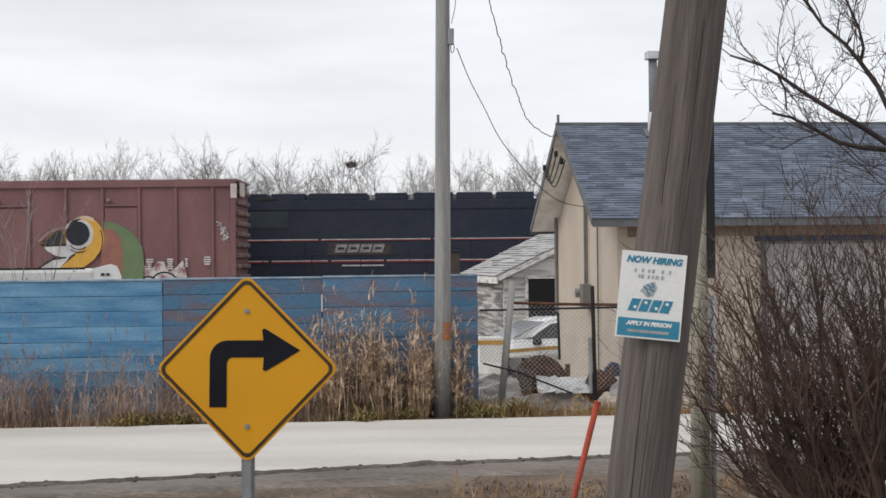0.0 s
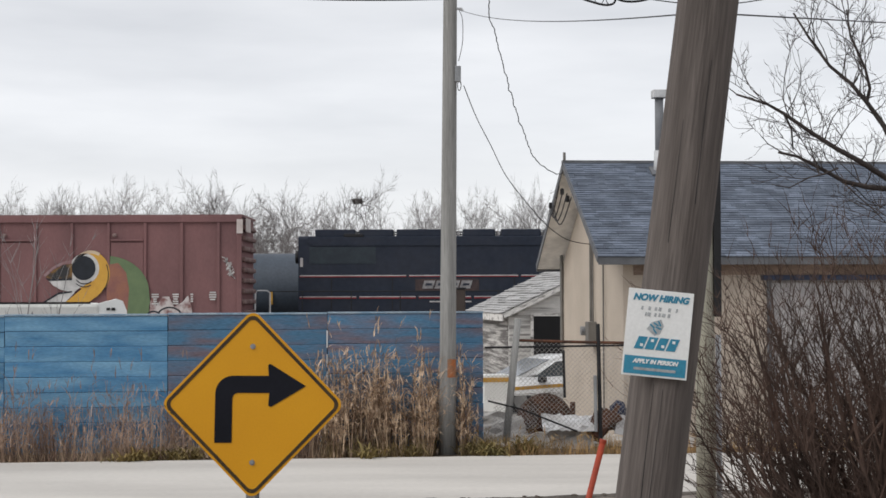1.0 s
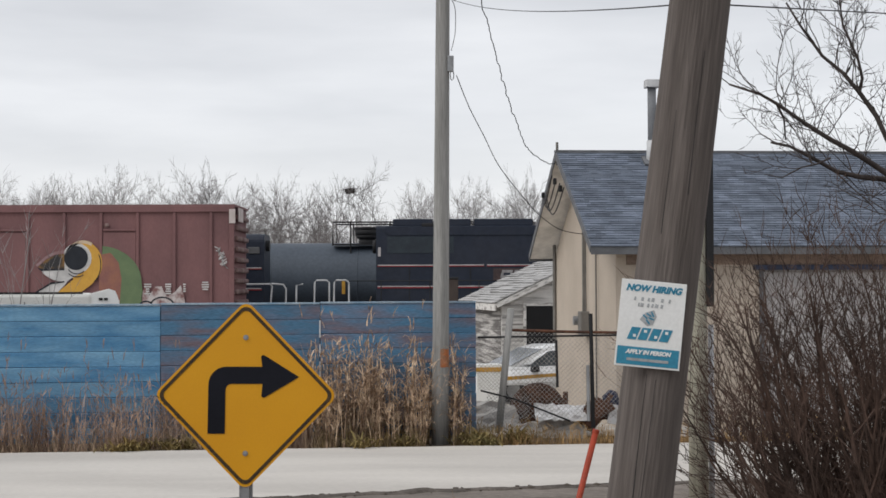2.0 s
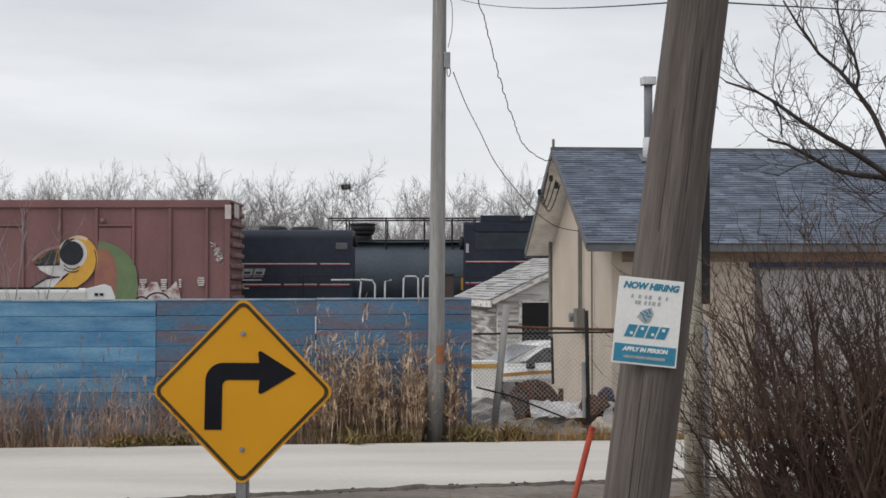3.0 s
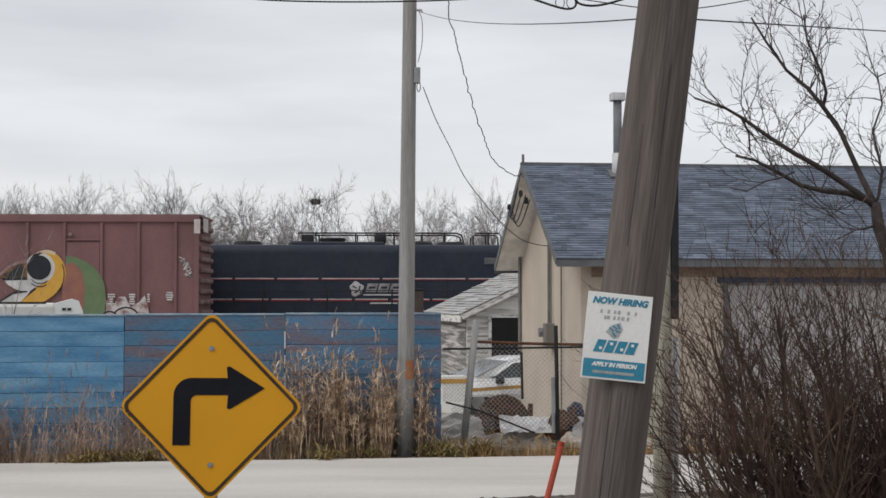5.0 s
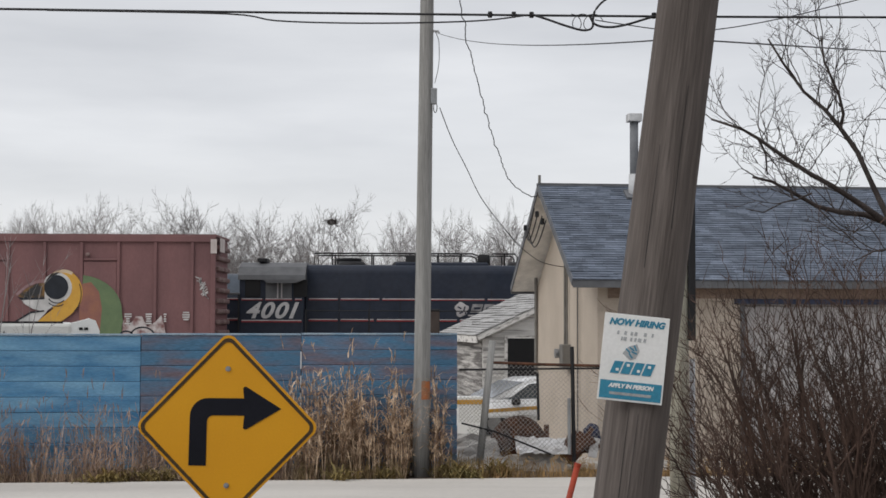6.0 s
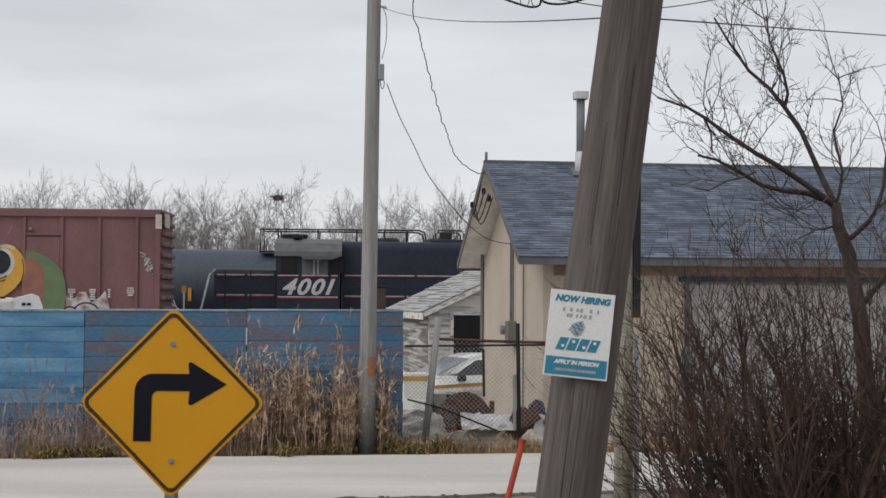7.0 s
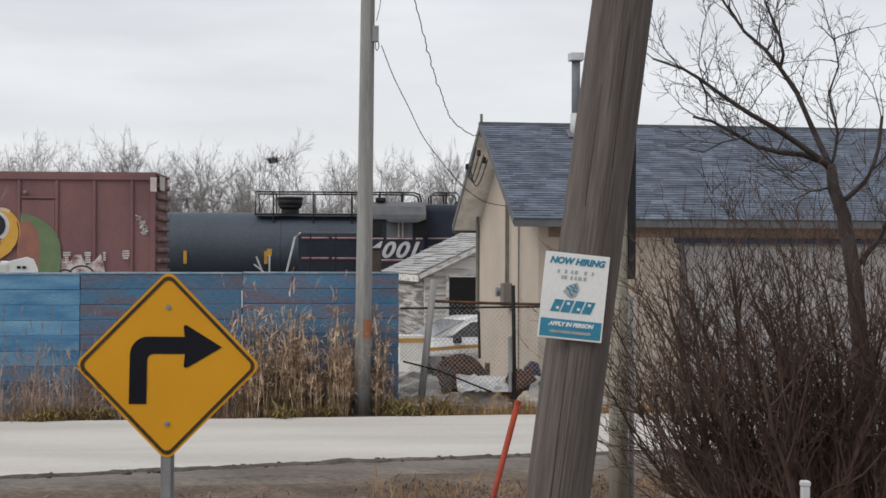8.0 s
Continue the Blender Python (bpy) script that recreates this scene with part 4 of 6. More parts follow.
def build_trailing_locomotive():
    loco = thing("locomotive", "black diesel locomotive with grey cab roof, stripes and white number", "locomotive", group="moving train")
    hood = part("long_hood", add_hood(bmesh.new(), -10.9, -0.08, 0.92, 4.62, 0.30), M_LOCO, loco)
    add_stripes(hood, -10.85, -0.12, -0.935, 3.36, (-9.7, -8.2, -6.6, -4.4, -1.3))
    add_stripes(hood, -10.85, -0.12, -0.935, 2.60, (-9.7, -8.4, -6.9, -5.4, -4.1, -2.6, -1.3))
    for x in (-9.7, -8.6, -7.5, -6.4, -5.3, -4.2, -3.1, -2.0):
        part("door_seam", add_box(bmesh.new(), (0.025, 0.02, 1.9), (x, -0.925, 2.75)), M_DARK, hood)
    part("number_board", add_box(bmesh.new(), (0.42, 0.05, 0.24), (-0.46, -0.93, 4.02), bevel=0.02), M_LOCO_GREY, hood)
    part("end_lamp", add_tube(bmesh.new(), [(-0.12, -0.3, 4.2), (0.05, -0.3, 4.2)], 0.2, 12), M_DARK, hood)
    # roof fans, exhaust, blower bulge
    for x, r, h in ((-3.05, 0.62, 0.14), (-1.85, 0.62, 0.12), (-7.3, 0.60, 0.14), (-9.3, 0.60, 0.14)):
        bm = add_tube(bmesh.new(), [(x, 0, 4.55), (x, 0, 4.62 + h)], r, 18, r * 0.75)
        part("roof_fan", bm, M_DARK, hood, smooth=True)
    bm = add_tube(bmesh.new(), [(-4.45, 0, 4.55), (-4.45, 0, 4.72)], 0.18, 14)
    add_box(bm, (0.44, 0.55, 0.36), (-4.45, 0, 4.86), bevel=0.07)
    part("exhaust_stack", bm, M_DARK, hood, smooth=True)
    part("roof_box", add_box(bmesh.new(), (0.44, 0.7, 0.34), (-7.1, 0, 4.84), bevel=0.06), M_DARK, hood)
    part("roof_hatch", add_box(bmesh.new(), (3.4, 1.2, 0.20), (-6.0, 0, 4.63), bevel=0.07), M_LOCO, hood)
    # brand mark as plain shapes: round badge and four slanted blocks
    badge = part("brand_badge", add_prism(bmesh.new(), [(-5.28 + 0.235 * math.cos(q) * (1 + 0.18 * math.sin(5 * q)), 3.02 + 0.26 * math.sin(q) * (1 + 0.14 * math.cos(3 * q))) for q in np.linspace(0, math.tau, 28)[:-1]], -0.945, -0.93), M_STRIPE_WHITE, hood, "pale round badge")
    for dx, dz, w, h, turn in ((-0.08, 0.06, 0.16, 0.05, 30), (0.10, 0.02, 0.05, 0.18, 15), (-0.02, -0.12, 0.14, 0.05, -20), (0.14, -0.14, 0.06, 0.08, 0)):
        part("badge_mark", add_box(bmesh.new(), (w, 0.006, h), (-5.28 + dx, -0.9475, 3.02 + dz), (0, turn, 0)), M_LOCO, badge)
    for k in range(4):
        x = -4.92 + 0.43 * k
        block = part("brand_block", add_prism(bmesh.new(), [(x - 0.05, 2.90), (x + 0.33, 2.90), (x + 0.42, 3.21), (x + 0.04, 3.21)], -0.947, -0.93), M_BRAND, hood)
        part("block_slot", add_prism(bmesh.new(), [(x + 0.07, 3.02), (x + 0.30, 3.02), (x + 0.325, 3.10), (x + 0.095, 3.10)], -0.951, -0.945), M_LOCO, block)
    part("brand_line", add_box(bmesh.new(), (1.7, 0.01, 0.05), (-4.2, -0.94, 2.80)), M_STRIPE_WHITE, hood)
    part("brand_line", add_box(bmesh.new(), (1.0, 0.01, 0.05), (-4.3, -0.94, 2.50)), M_STRIPE_WHITE, hood)
    # cab
    cab = part("cab", add_box(bmesh.new(), (2.3, 2.96, 2.55), (-12.08, 0, 2.95), bevel=0.03), M_LOCO, loco)
    o = [(-1.55, 4.05), (-1.52, 4.22), (-1.2, 4.52), (-0.6, 4.68), (0, 4.72), (0.6, 4.68), (1.2, 4.52), (1.52, 4.22), (1.55, 4.05)]
    bm = bmesh.new()
    a = [bm.verts.new((-13.28, y, z)) for y, z in o]
    b = [bm.verts.new((-10.88, y, z)) for y, z in o]
    bm.faces.new(a), bm.faces.new(b[::-1])
    for i in range(len(a)):
        j = (i + 1) % len(a)
        bm.faces.new((a[j], a[i], b[i], b[j]))
    bmesh.ops.recalc_face_normals(bm, faces=bm.faces)
    part("cab_roof", bm, M_LOCO_GREY, cab, "arched grey cab roof")
    part("awning", add_prism(bmesh.new(), [(-12.35, 4.05), (-12.2, 3.93), (-11.2, 3.93), (-10.9, 4.05)], -1.85, -1.47), M_LOCO_GREY, cab, "grey window awning")
    for x, w in ((-12.75, 0.55), (-11.05, 0.5)):
        part("window", add_box(bmesh.new(), (w, 0.03, 0.62), (x, -1.485, 3.74), bevel=0.02), M_INTERIOR_DARK, cab)
    door = part("sliding_window", add_box(bmesh.new(), (0.92, 0.04, 0.70), (-11.83, -1.49, 3.70), bevel=0.01), M_LOCO_GREY, cab, "pale grey sliding cab window")
    for x in (-11.86, -11.72):
        part("window_bar", add_box(bmesh.new(), (0.05, 0.03, 0.6), (x, -1.515, 3.70)), M_STRIPE_WHITE, door)
    add_stripes(cab, -13.2, -10.95, -1.495, 3.34, (-12.35, -11.3))
    part("awning_rod", add_box(bmesh.new(), (0.35, 1.0, 0.14), (-12.5, -0.3, 4.78), bevel=0.03), M_DARK, cab)
    m_number = mat("number_paint", (0.56, 0.55, 0.55), 0.6, other=(0.44, 0.43, 0.43), fine=0.15, bump=0.0)
    for x, figure in ((-12.80, "4"), (-12.30, "0"), (-11.80, "0"), (-11.38, "1")):
        lettering("figure", figure, 0.78, m_number, cab, (x, -1.50, 2.93), 0.35, depth=0.006, stretch=1.12, weight=0.022)
    # low nose, platform ends
    nose = part("nose", add_hood(bmesh.new(), -15.45, -13.2, 1.0, 3.52, 0.12), M_LOCO, loco)
    part("nose_lid", add_box(bmesh.new(), (2.2, 1.9, 0.05), (-14.3, 0, 3.53), bevel=0.02), M_LOCO_GREY, nose)
    add_stripes(nose, -15.4, -13.25, -1.015, 3.36, (-14.3,))
    add_stripes(nose, -15.4, -13.25, -1.015, 2.62, (-14.3,))
    add_stripes(cab, -13.2, -10.95, -1.495, 2.56, ())
    bm = bmesh.new()
    add_tube(bm, [(-13.2, -1.5, 3.56), (-15.35, -1.5, 3.56)], 0.03, 6)
    part("nose_handrail", bm, M_LOCO_GREY, loco)
    part("nose_handrail_end", add_tube(bmesh.new(), [(-15.35, -1.5, 3.56), (-15.55, -1.5, 3.38), (-15.95, -1.5, 1.7)], 0.04, 6), M_RAILWHITE, loco, "white sloping end handrail")
    for x in (-15.0, -14.1, -13.25, -10.85, -8.6, -6.3, -4.0, -1.8):
        part("handrail_post", add_box(bmesh.new(), (0.06, 0.05, 1.3 if x > -10.9 else 1.8), (x, -1.5, 2.35 if x > -10.9 else 2.62)), M_DARK, loco)
    part("side_handrail", add_tube(bmesh.new(), [(-10.8, -1.5, 2.95), (-0.6, -1.5, 2.95)], 0.02, 6), M_DARK, loco)
    for pts in ([(-0.80, -1.5, 2.80), (0.20, -1.5, 2.80), (0.27, -1.5, 2.72), (0.17, -1.5, 1.6)], [(0.25, -1.5, 2.82), (0.67, -1.5, 2.78), (0.77, -1.5, 2.62), (0.75, -1.5, 1.6)], [(-16.45, -1.5, 2.75), (-16.45, -1.5, 1.5)], [(1.1, -1.3, 1.6), (1.12, -1.3, 2.75), (1.35, -1.3, 2.8)], [(-17.0, -1.5, 2.42), (-16.62, -1.5, 2.12)], [(-16.92, -1.5, 2.70), (-16.66, -1.5, 2.05)]):
        part("grab_rail", add_tube(bmesh.new(), pts, 0.034, 6), M_RAILWHITE, loco, "white end grab rail")
    part("marker", add_box(bmesh.new(), (0.16, 0.05, 0.25), (-16.45, -1.5, 2.85)), M_AMBER, loco)
    part("walkway", add_box(bmesh.new(), (17.4, 3.1, 0.28), (-7.7, 0, 1.58), bevel=0.02), M_LOCO, loco)
    bm = bmesh.new()
    for x in (-2.9, -12.6):
        add_truck(bm, x, 2, 2.7)
    add_box(bm, (4.6, 2.5, 0.8), (-7.7, 0, 1.0), bevel=0.1)
    part("underframe", bm, M_DARK, loco)
    for x in (-2.9, -12.6):
        add_wheels(loco, x, 2, 2.7, 0.5)
    return loco


lead_locomotive = build_lead_locomotive()
trailing_locomotive = build_trailing_locomotive()
# seconds and the place of the trailing locomotive's hood end along the track
TRAIN = [(0.0, -12.36), (1.0, -9.39), (1.5, -7.92), (2.8, -3.63), (3.5, -1.39), (4.5, 1.86), (6.5, 8.29), (7.0, 9.90), (8.0, 13.08)]


# ---- house ----
def build_house():
    house = thing("house", "beige stucco house with a slate-blue shingle roof", "house", pose(2.82, 27.5, 0, 0, 0, 4.9))
    L, W, ridge, eave = 15.0, 8.0, 5.595, 3.46
    # walls: gable outline with thickness, front with a wide opening
    gable = [(0.45, -0.4), (W - 0.45, -0.4), (W - 0.45, 3.42), (W / 2, 5.34), (0.45, 3.42)]
    for x0, x1 in ((0.55, 0.75), (L - 0.75, L - 0.55)):
        bm = bmesh.new()
        a = [bm.verts.new((x0, y, z)) for y, z in gable]
        b = [bm.verts.new((x1, y, z)) for y, z in gable]
        bm.faces.new(a), bm.faces.new(b[::-1])
        for i in range(5):
            j = (i + 1) % 5
            bm.faces.new((a[j], a[i], b[i], b[j]))
        bmesh.ops.recalc_face_normals(bm, faces=bm.faces)
        part("gable_wall", bm, M_STUCCO, house)
    for x0, x1, z0, z1 in ((0.75, 3.35, -0.4, 3.42), (3.35, 8.4, 3.06, 3.42), (8.4, L - 0.75, -0.4, 3.42)):
        part("front_wall", add_box(bmesh.new(), (x1 - x0, 0.2, z1 - z0), ((x0 + x1) / 2, 0.552, (z0 + z1) / 2)), M_STUCCO, house)
    part("back_wall", add_box(bmesh.new(), (L - 1.5, 0.2, 3.8), (L / 2, W - 0.56, 1.5)), M_STUCCO, house)
    # pale overhead door in the front
    door = part("overhead_door", add_box(bmesh.new(), (5.1, 0.06, 3.44), (5.87, 0.62, 1.33)), mat("pale_grey_door_paint", (0.46, 0.445, 0.44), 0.6, other=(0.36, 0.35, 0.35), fine=0.08, bump=0.05), house, "pale grey overhead door")
    for k in range(6):
        part("door_panel", add_box(bmesh.new(), (4.9, 0.03, 0.46), (5.87, 0.575, 2.74 - 0.52 * k), bevel=0.01), door.data.materials[0], door)
    part("door_frame", add_box(bmesh.new(), (5.3, 0.06, 0.10), (5.87, 0.42, 3.06), bevel=0.01), mat("dark_blue_trim", (0.045, 0.06, 0.11), 0.6, fine=0.1, bump=0.0), house, "dark blue frame top")
    for x in (3.38, 8.36):
        part("door_jamb", add_box(bmesh.new(), (0.09, 0.05, 3.4), (x, 0.425, 1.3), bevel=0.01), M_FASCIA, house)
    # added brown strip: eave shade on the wall top, put into colour
    part("eave_shade_strip", add_box(bmesh.new(), (L - 1.5, 0.03, 0.30), (L / 2, 0.436, 3.265), bevel=0.006), mat("brown_eave_shade", (0.29, 0.215, 0.17), 0.85, other=(0.19, 0.14, 0.11), scale=2.0, fine=0.2, fine_scale=30, bump=0.2, stretch=(0.4, 1, 2)), house, "brown strip standing in for the shade under the eave")
    # roof slopes as thick slabs with soffit below
    run = W / 2
    rise = ridge - eave
    slope = math.degrees(math.atan2(rise, run))
    length = math.hypot(run, rise)
    for side in (0, 1):
        m = pose(0, 0, eave, slope, 0, 0) if side == 0 else pose(L, W, eave, slope, 0, 180)
        deck = part("roof_deck", add_box(bmesh.new(), (L, length, 0.10), (L / 2, length / 2, -0.06)), M_SOFFIT, house, "cream boarded roof underside")
        deck.matrix_basis = m
        fascia = part("fascia", add_box(bmesh.new(), (L + 0.02, 0.03, 0.17), (L / 2, -0.02, -0.07), (-slope, 0, 0), bevel=0.005), M_FASCIA, house)
        fascia.matrix_basis = m
        for x in (-0.012, L + 0.012):
            r = part("rake_board", add_box(bmesh.new(), (0.022, length + 0.02, 0.15), (x, length / 2, -0.055)), M_FASCIA, house)
            r.matrix_basis = m
        if side == 0:
            rng = random.Random(11)
            verts, faces = [], []
            rows = 42
            for k in range(rows):
                y0, y1 = length * k / rows - 0.02, length * (k + 1) / rows + 0.03
                x = -0.02 - rng.uniform(0, 0.25)
                while x < L:
                    w = rng.uniform(0.13, 0.5)
                    xa, xb = max(x, -0.025), min(x + w - 0.006, L + 0.02)
                    x += w
                    if xb - xa < 0.03:
                        continue
                    h = 0.016 + rng.uniform(0, 0.010)
                    n = len(verts)
                    verts += [(xa, y0, 0), (xb, y0, 0), (xa, y0, h), (xb, y0, h), (xa, y1, 0.004), (xb, y1, 0.004)]
                    faces += [(n, n + 1, n + 3, n + 2), (n + 2, n + 3, n + 5, n + 4), (n, n + 2, n + 4), (n + 1, n + 5, n + 3)]
            me = bpy.data.meshes.new("shingles")
            me.from_pydata(verts, [], faces)
            me.materials.append(M_SHINGLE)
            sh = tagged(new("shingles", me), kind="stuff")
            sh.parent = house
            sh.matrix_basis = pose(0, 0, eave, slope, 0, 0)
        else:
            back = part("back_shingles", add_box(bmesh.new(), (L + 0.04, length + 0.02, 0.02), (L / 2, length / 2, 0.002)), M_SHINGLE, house)
            back.matrix_basis = m
    part("ridge_cap", add_prism(bmesh.new(), [(-0.03, ridge - 0.03), (L + 0.03, ridge - 0.03), (L + 0.03, ridge + 0.03), (-0.03, ridge + 0.03)], W / 2 - 0.09, W / 2 + 0.09), M_FASCIA, house)
    # flue
    flue = part("flue", add_tube(bmesh.new(), [(1.99, 3.55, 5.2), (1.99, 3.55, 6.95)], 0.092, 16), mat("dull_flue_steel", (0.17, 0.178, 0.19), 0.7, 0.0, other=(0.13, 0.136, 0.146), fine=0.15, bump=0.08), house, "galvanised flue pipe", smooth=True)
    part("flue_sleeve", add_tube(bmesh.new(), [(1.975, 3.53, 5.25), (1.975, 3.53, 5.80)], 0.118, 16, 0.105), M_RAILWHITE, flue, "pale flue sleeve", smooth=True)
    part("flue_cap", add_box(bmesh.new(), (0.29, 0.29, 0.17), (1.99, 3.55, 7.01), bevel=0.012), M_RAILWHITE, flue, "pale square flue cap")
    part("flue_flashing", add_box(bmesh.new(), (0.40, 0.42, 0.05), (1.98, 3.48, 5.36), (slope, 0, 0)), M_FASCIA, house)
    # conduits, meter, downpipe on the gable wall
    for y, z0, z1, r in ((3.6, 1.95, 4.9, 0.028), (3.35, 1.95, 4.7, 0.02), (2.2, -0.3, 4.1, 0.018)):
        part("conduit", add_tube(bmesh.new(), [(0.50, y, z0), (0.50, y, z1)], r, 8), M_PIPE, house)
    meter = part("meter_box", add_box(bmesh.new(), (0.20, 0.34, 0.52), (0.46, 3.35, 1.92), bevel=0.02), M_PIPE, house, "grey electric meter box")
    part("meter_dial", add_tube(bmesh.new(), [(0.40, 3.7, 1.98), (0.30, 3.7, 1.98)], 0.10, 14), M_GALV, meter)
    part("downpipe", add_tube(bmesh.new(), [(0.50, W - 0.62, 1.45), (0.50, W - 0.62, 3.9)], 0.04, 8), M_PIPE, house)
    part("service_mast", add_tube(bmesh.new(), [(0.02, W / 2, 5.3), (0.02, W / 2, 5.80)], 0.03, 8), M_PIPE, house)
    rng = random.Random(5)
    for k in range(4):
        y0, y1 = 4.2 - 0.5 * k, 5.6 - 0.2 * k
        pts = [(-0.06 - 0.04 * math.sin(math.pi * u), y0 + (y1 - y0) * u, (5.10 - 0.12 * k) * (1 - u) + (4.66 + 0.02 * k) * u - (0.34 + 0.05 * k) * math.sin(math.pi * u)) for u in np.linspace(0, 1, 10)]
        part("hanging_cable", add_tube(bmesh.new(), pts, 0.014, 5), M_WIRE, house)
    for y, z in ((5.5, 4.75), (3.9, 4.95), (3.2, 4.75)):
        part("insulator", add_box(bmesh.new(), (0.08, 0.09, 0.14), (-0.05, y, z), bevel=0.025), M_DARK, house)


build_house()


def build_shed():
    shed = thing("shed", "small white clapboard shed with peeling paint and pale curling shingles", "shed", pose(1.475, 40.2, -0.065, 0, 0, 9) @ Matrix.Diagonal((1.039, 1.039, 1.039, 1)))
    W, D, eave, ridge = 6.6, 5.8, 2.22, 3.78
    wall = [(0.22, -0.4), (W - 0.22, -0.4), (W - 0.22, eave + 0.1), (W / 2, ridge - 0.08), (0.22, eave + 0.1)]
    front = part("front_wall", add_prism(bmesh.new(), wall, 0.25, 0.35), M_PEEL, shed)
    bm = add_box(bmesh.new(), (0.1, D - 0.6, 2.7), (0.27, D / 2 + 0.06, 0.95))
    side = part("side_wall", bm, M_PEEL_BARE, shed, "bare peeling side wall")
    part("back_wall", add_prism(bmesh.new(), wall, D - 0.35, D - 0.25), M_PEEL, shed)
    part("far_side_wall", add_box(bmesh.new(), (0.1, D - 0.6, 2.7), (W - 0.27, D / 2, 0.95)), M_PEEL, shed)
    lap = made("clapboard", add_box(bmesh.new(), (1.0, 0.025, 0.145), (0, 0, 0), (6, 0, 0)), M_PEEL)
    lap_bare = made("clapboard", add_box(bmesh.new(), (1.0, 0.025, 0.145), (0, 0, 0), (6, 0, 0)), M_PEEL_BARE)
    rng = random.Random(6)
    for k in range(23):
        z = 0.0 + 0.14 * k
        half = W - 0.44 if z < eave else (W - 0.44) * max(0.12, (ridge - 0.1 - z) / (ridge - eave))
        c = new("clapboard", lap)
        c.parent = front
        c.matrix_basis = pose(W / 2, 0.243, z, 0, rng.uniform(-0.3, 0.3), 0) @ Matrix.Diagonal((half, 1, 1, 1))
        if z < 2.2:
            c = new("clapboard", lap_bare)
            c.parent = side
            c.matrix_basis = pose(0.215, D / 2 + 0.06, z, 0, rng.uniform(-0.3, 0.3), -90) @ Matrix.Diagonal((D - 0.62, 1, 1, 1))
    # solid panel on the wall; the shade inside the opening is its colour
    win = part("window_dark_panel", add_box(bmesh.new(), (1.10, 0.04, 1.62), (1.42, 0.20, 1.33)), M_INTERIOR_DARK, shed, "near-black panel painted as the unlit empty window opening")
    for x, z, w, h in ((0.83, 1.33, 0.08, 1.78), (2.01, 1.33, 0.08, 1.78), (1.42, 2.18, 1.10, 0.08), (1.42, 0.48, 1.10, 0.08)):
        part("window_trim", add_box(bmesh.new(), (w, 0.06, h), (x, 0.185, z), bevel=0.008), M_PEEL, win)
    run, rise = W / 2, ridge - eave
    slope, length = math.degrees(math.atan2(rise, run)), math.hypot(run, rise)
    for side_no in (0, 1):
        m = pose(0, D, eave, slope, 0, -90) if side_no == 0 else pose(W, 0, eave, slope, 0, 90)
        deck = part("roof_deck", add_box(bmesh.new(), (D, length, 0.06), (D / 2, length / 2, -0.03)), M_PEEL, shed)
        deck.matrix_basis = m
        verts, faces = [], []
        for k in range(24):
            y0, y1 = length * k / 24 - 0.03, length * (k + 1) / 24 + 0.03
            x = -rng.uniform(0, 0.2)
            while x < D:
                w = rng.uniform(0.7, 1.5)
                xa, xb = max(x, -0.03), min(x + w - 0.008, D + 0.03)
                x += w
                h = 0.025 + rng.uniform(0, 0.035)
                n = len(verts)
                verts += [(xa, y0, h - 0.02), (xb, y0, h - 0.02), (xa, y0, h), (xb, y0, h), (xa, y1, 0.01), (xb, y1, 0.01)]
                faces += [(n, n + 1, n + 3, n + 2), (n + 2, n + 3, n + 5, n + 4), (n, n + 2, n + 4), (n + 1, n + 5, n + 3)]
        me = bpy.data.meshes.new("shingles")
        me.from_pydata(verts, [], faces)
        me.materials.append(M_SHEDROOF)
        sh = tagged(new("shingles", me), kind="stuff")
        sh.parent = shed
        sh.matrix_basis = m
        for xx in (0.0, D):
            f = part("rake_board", add_box(bmesh.new(), (0.03, length, 0.13), (xx, length / 2, -0.07)), M_PEEL, shed)
            f.matrix_basis = m
    part("eave_board", add_box(bmesh.new(), (0.03, D, 0.18), (0.0, D / 2, eave - 0.11)), M_PEEL, shed)


build_shed()


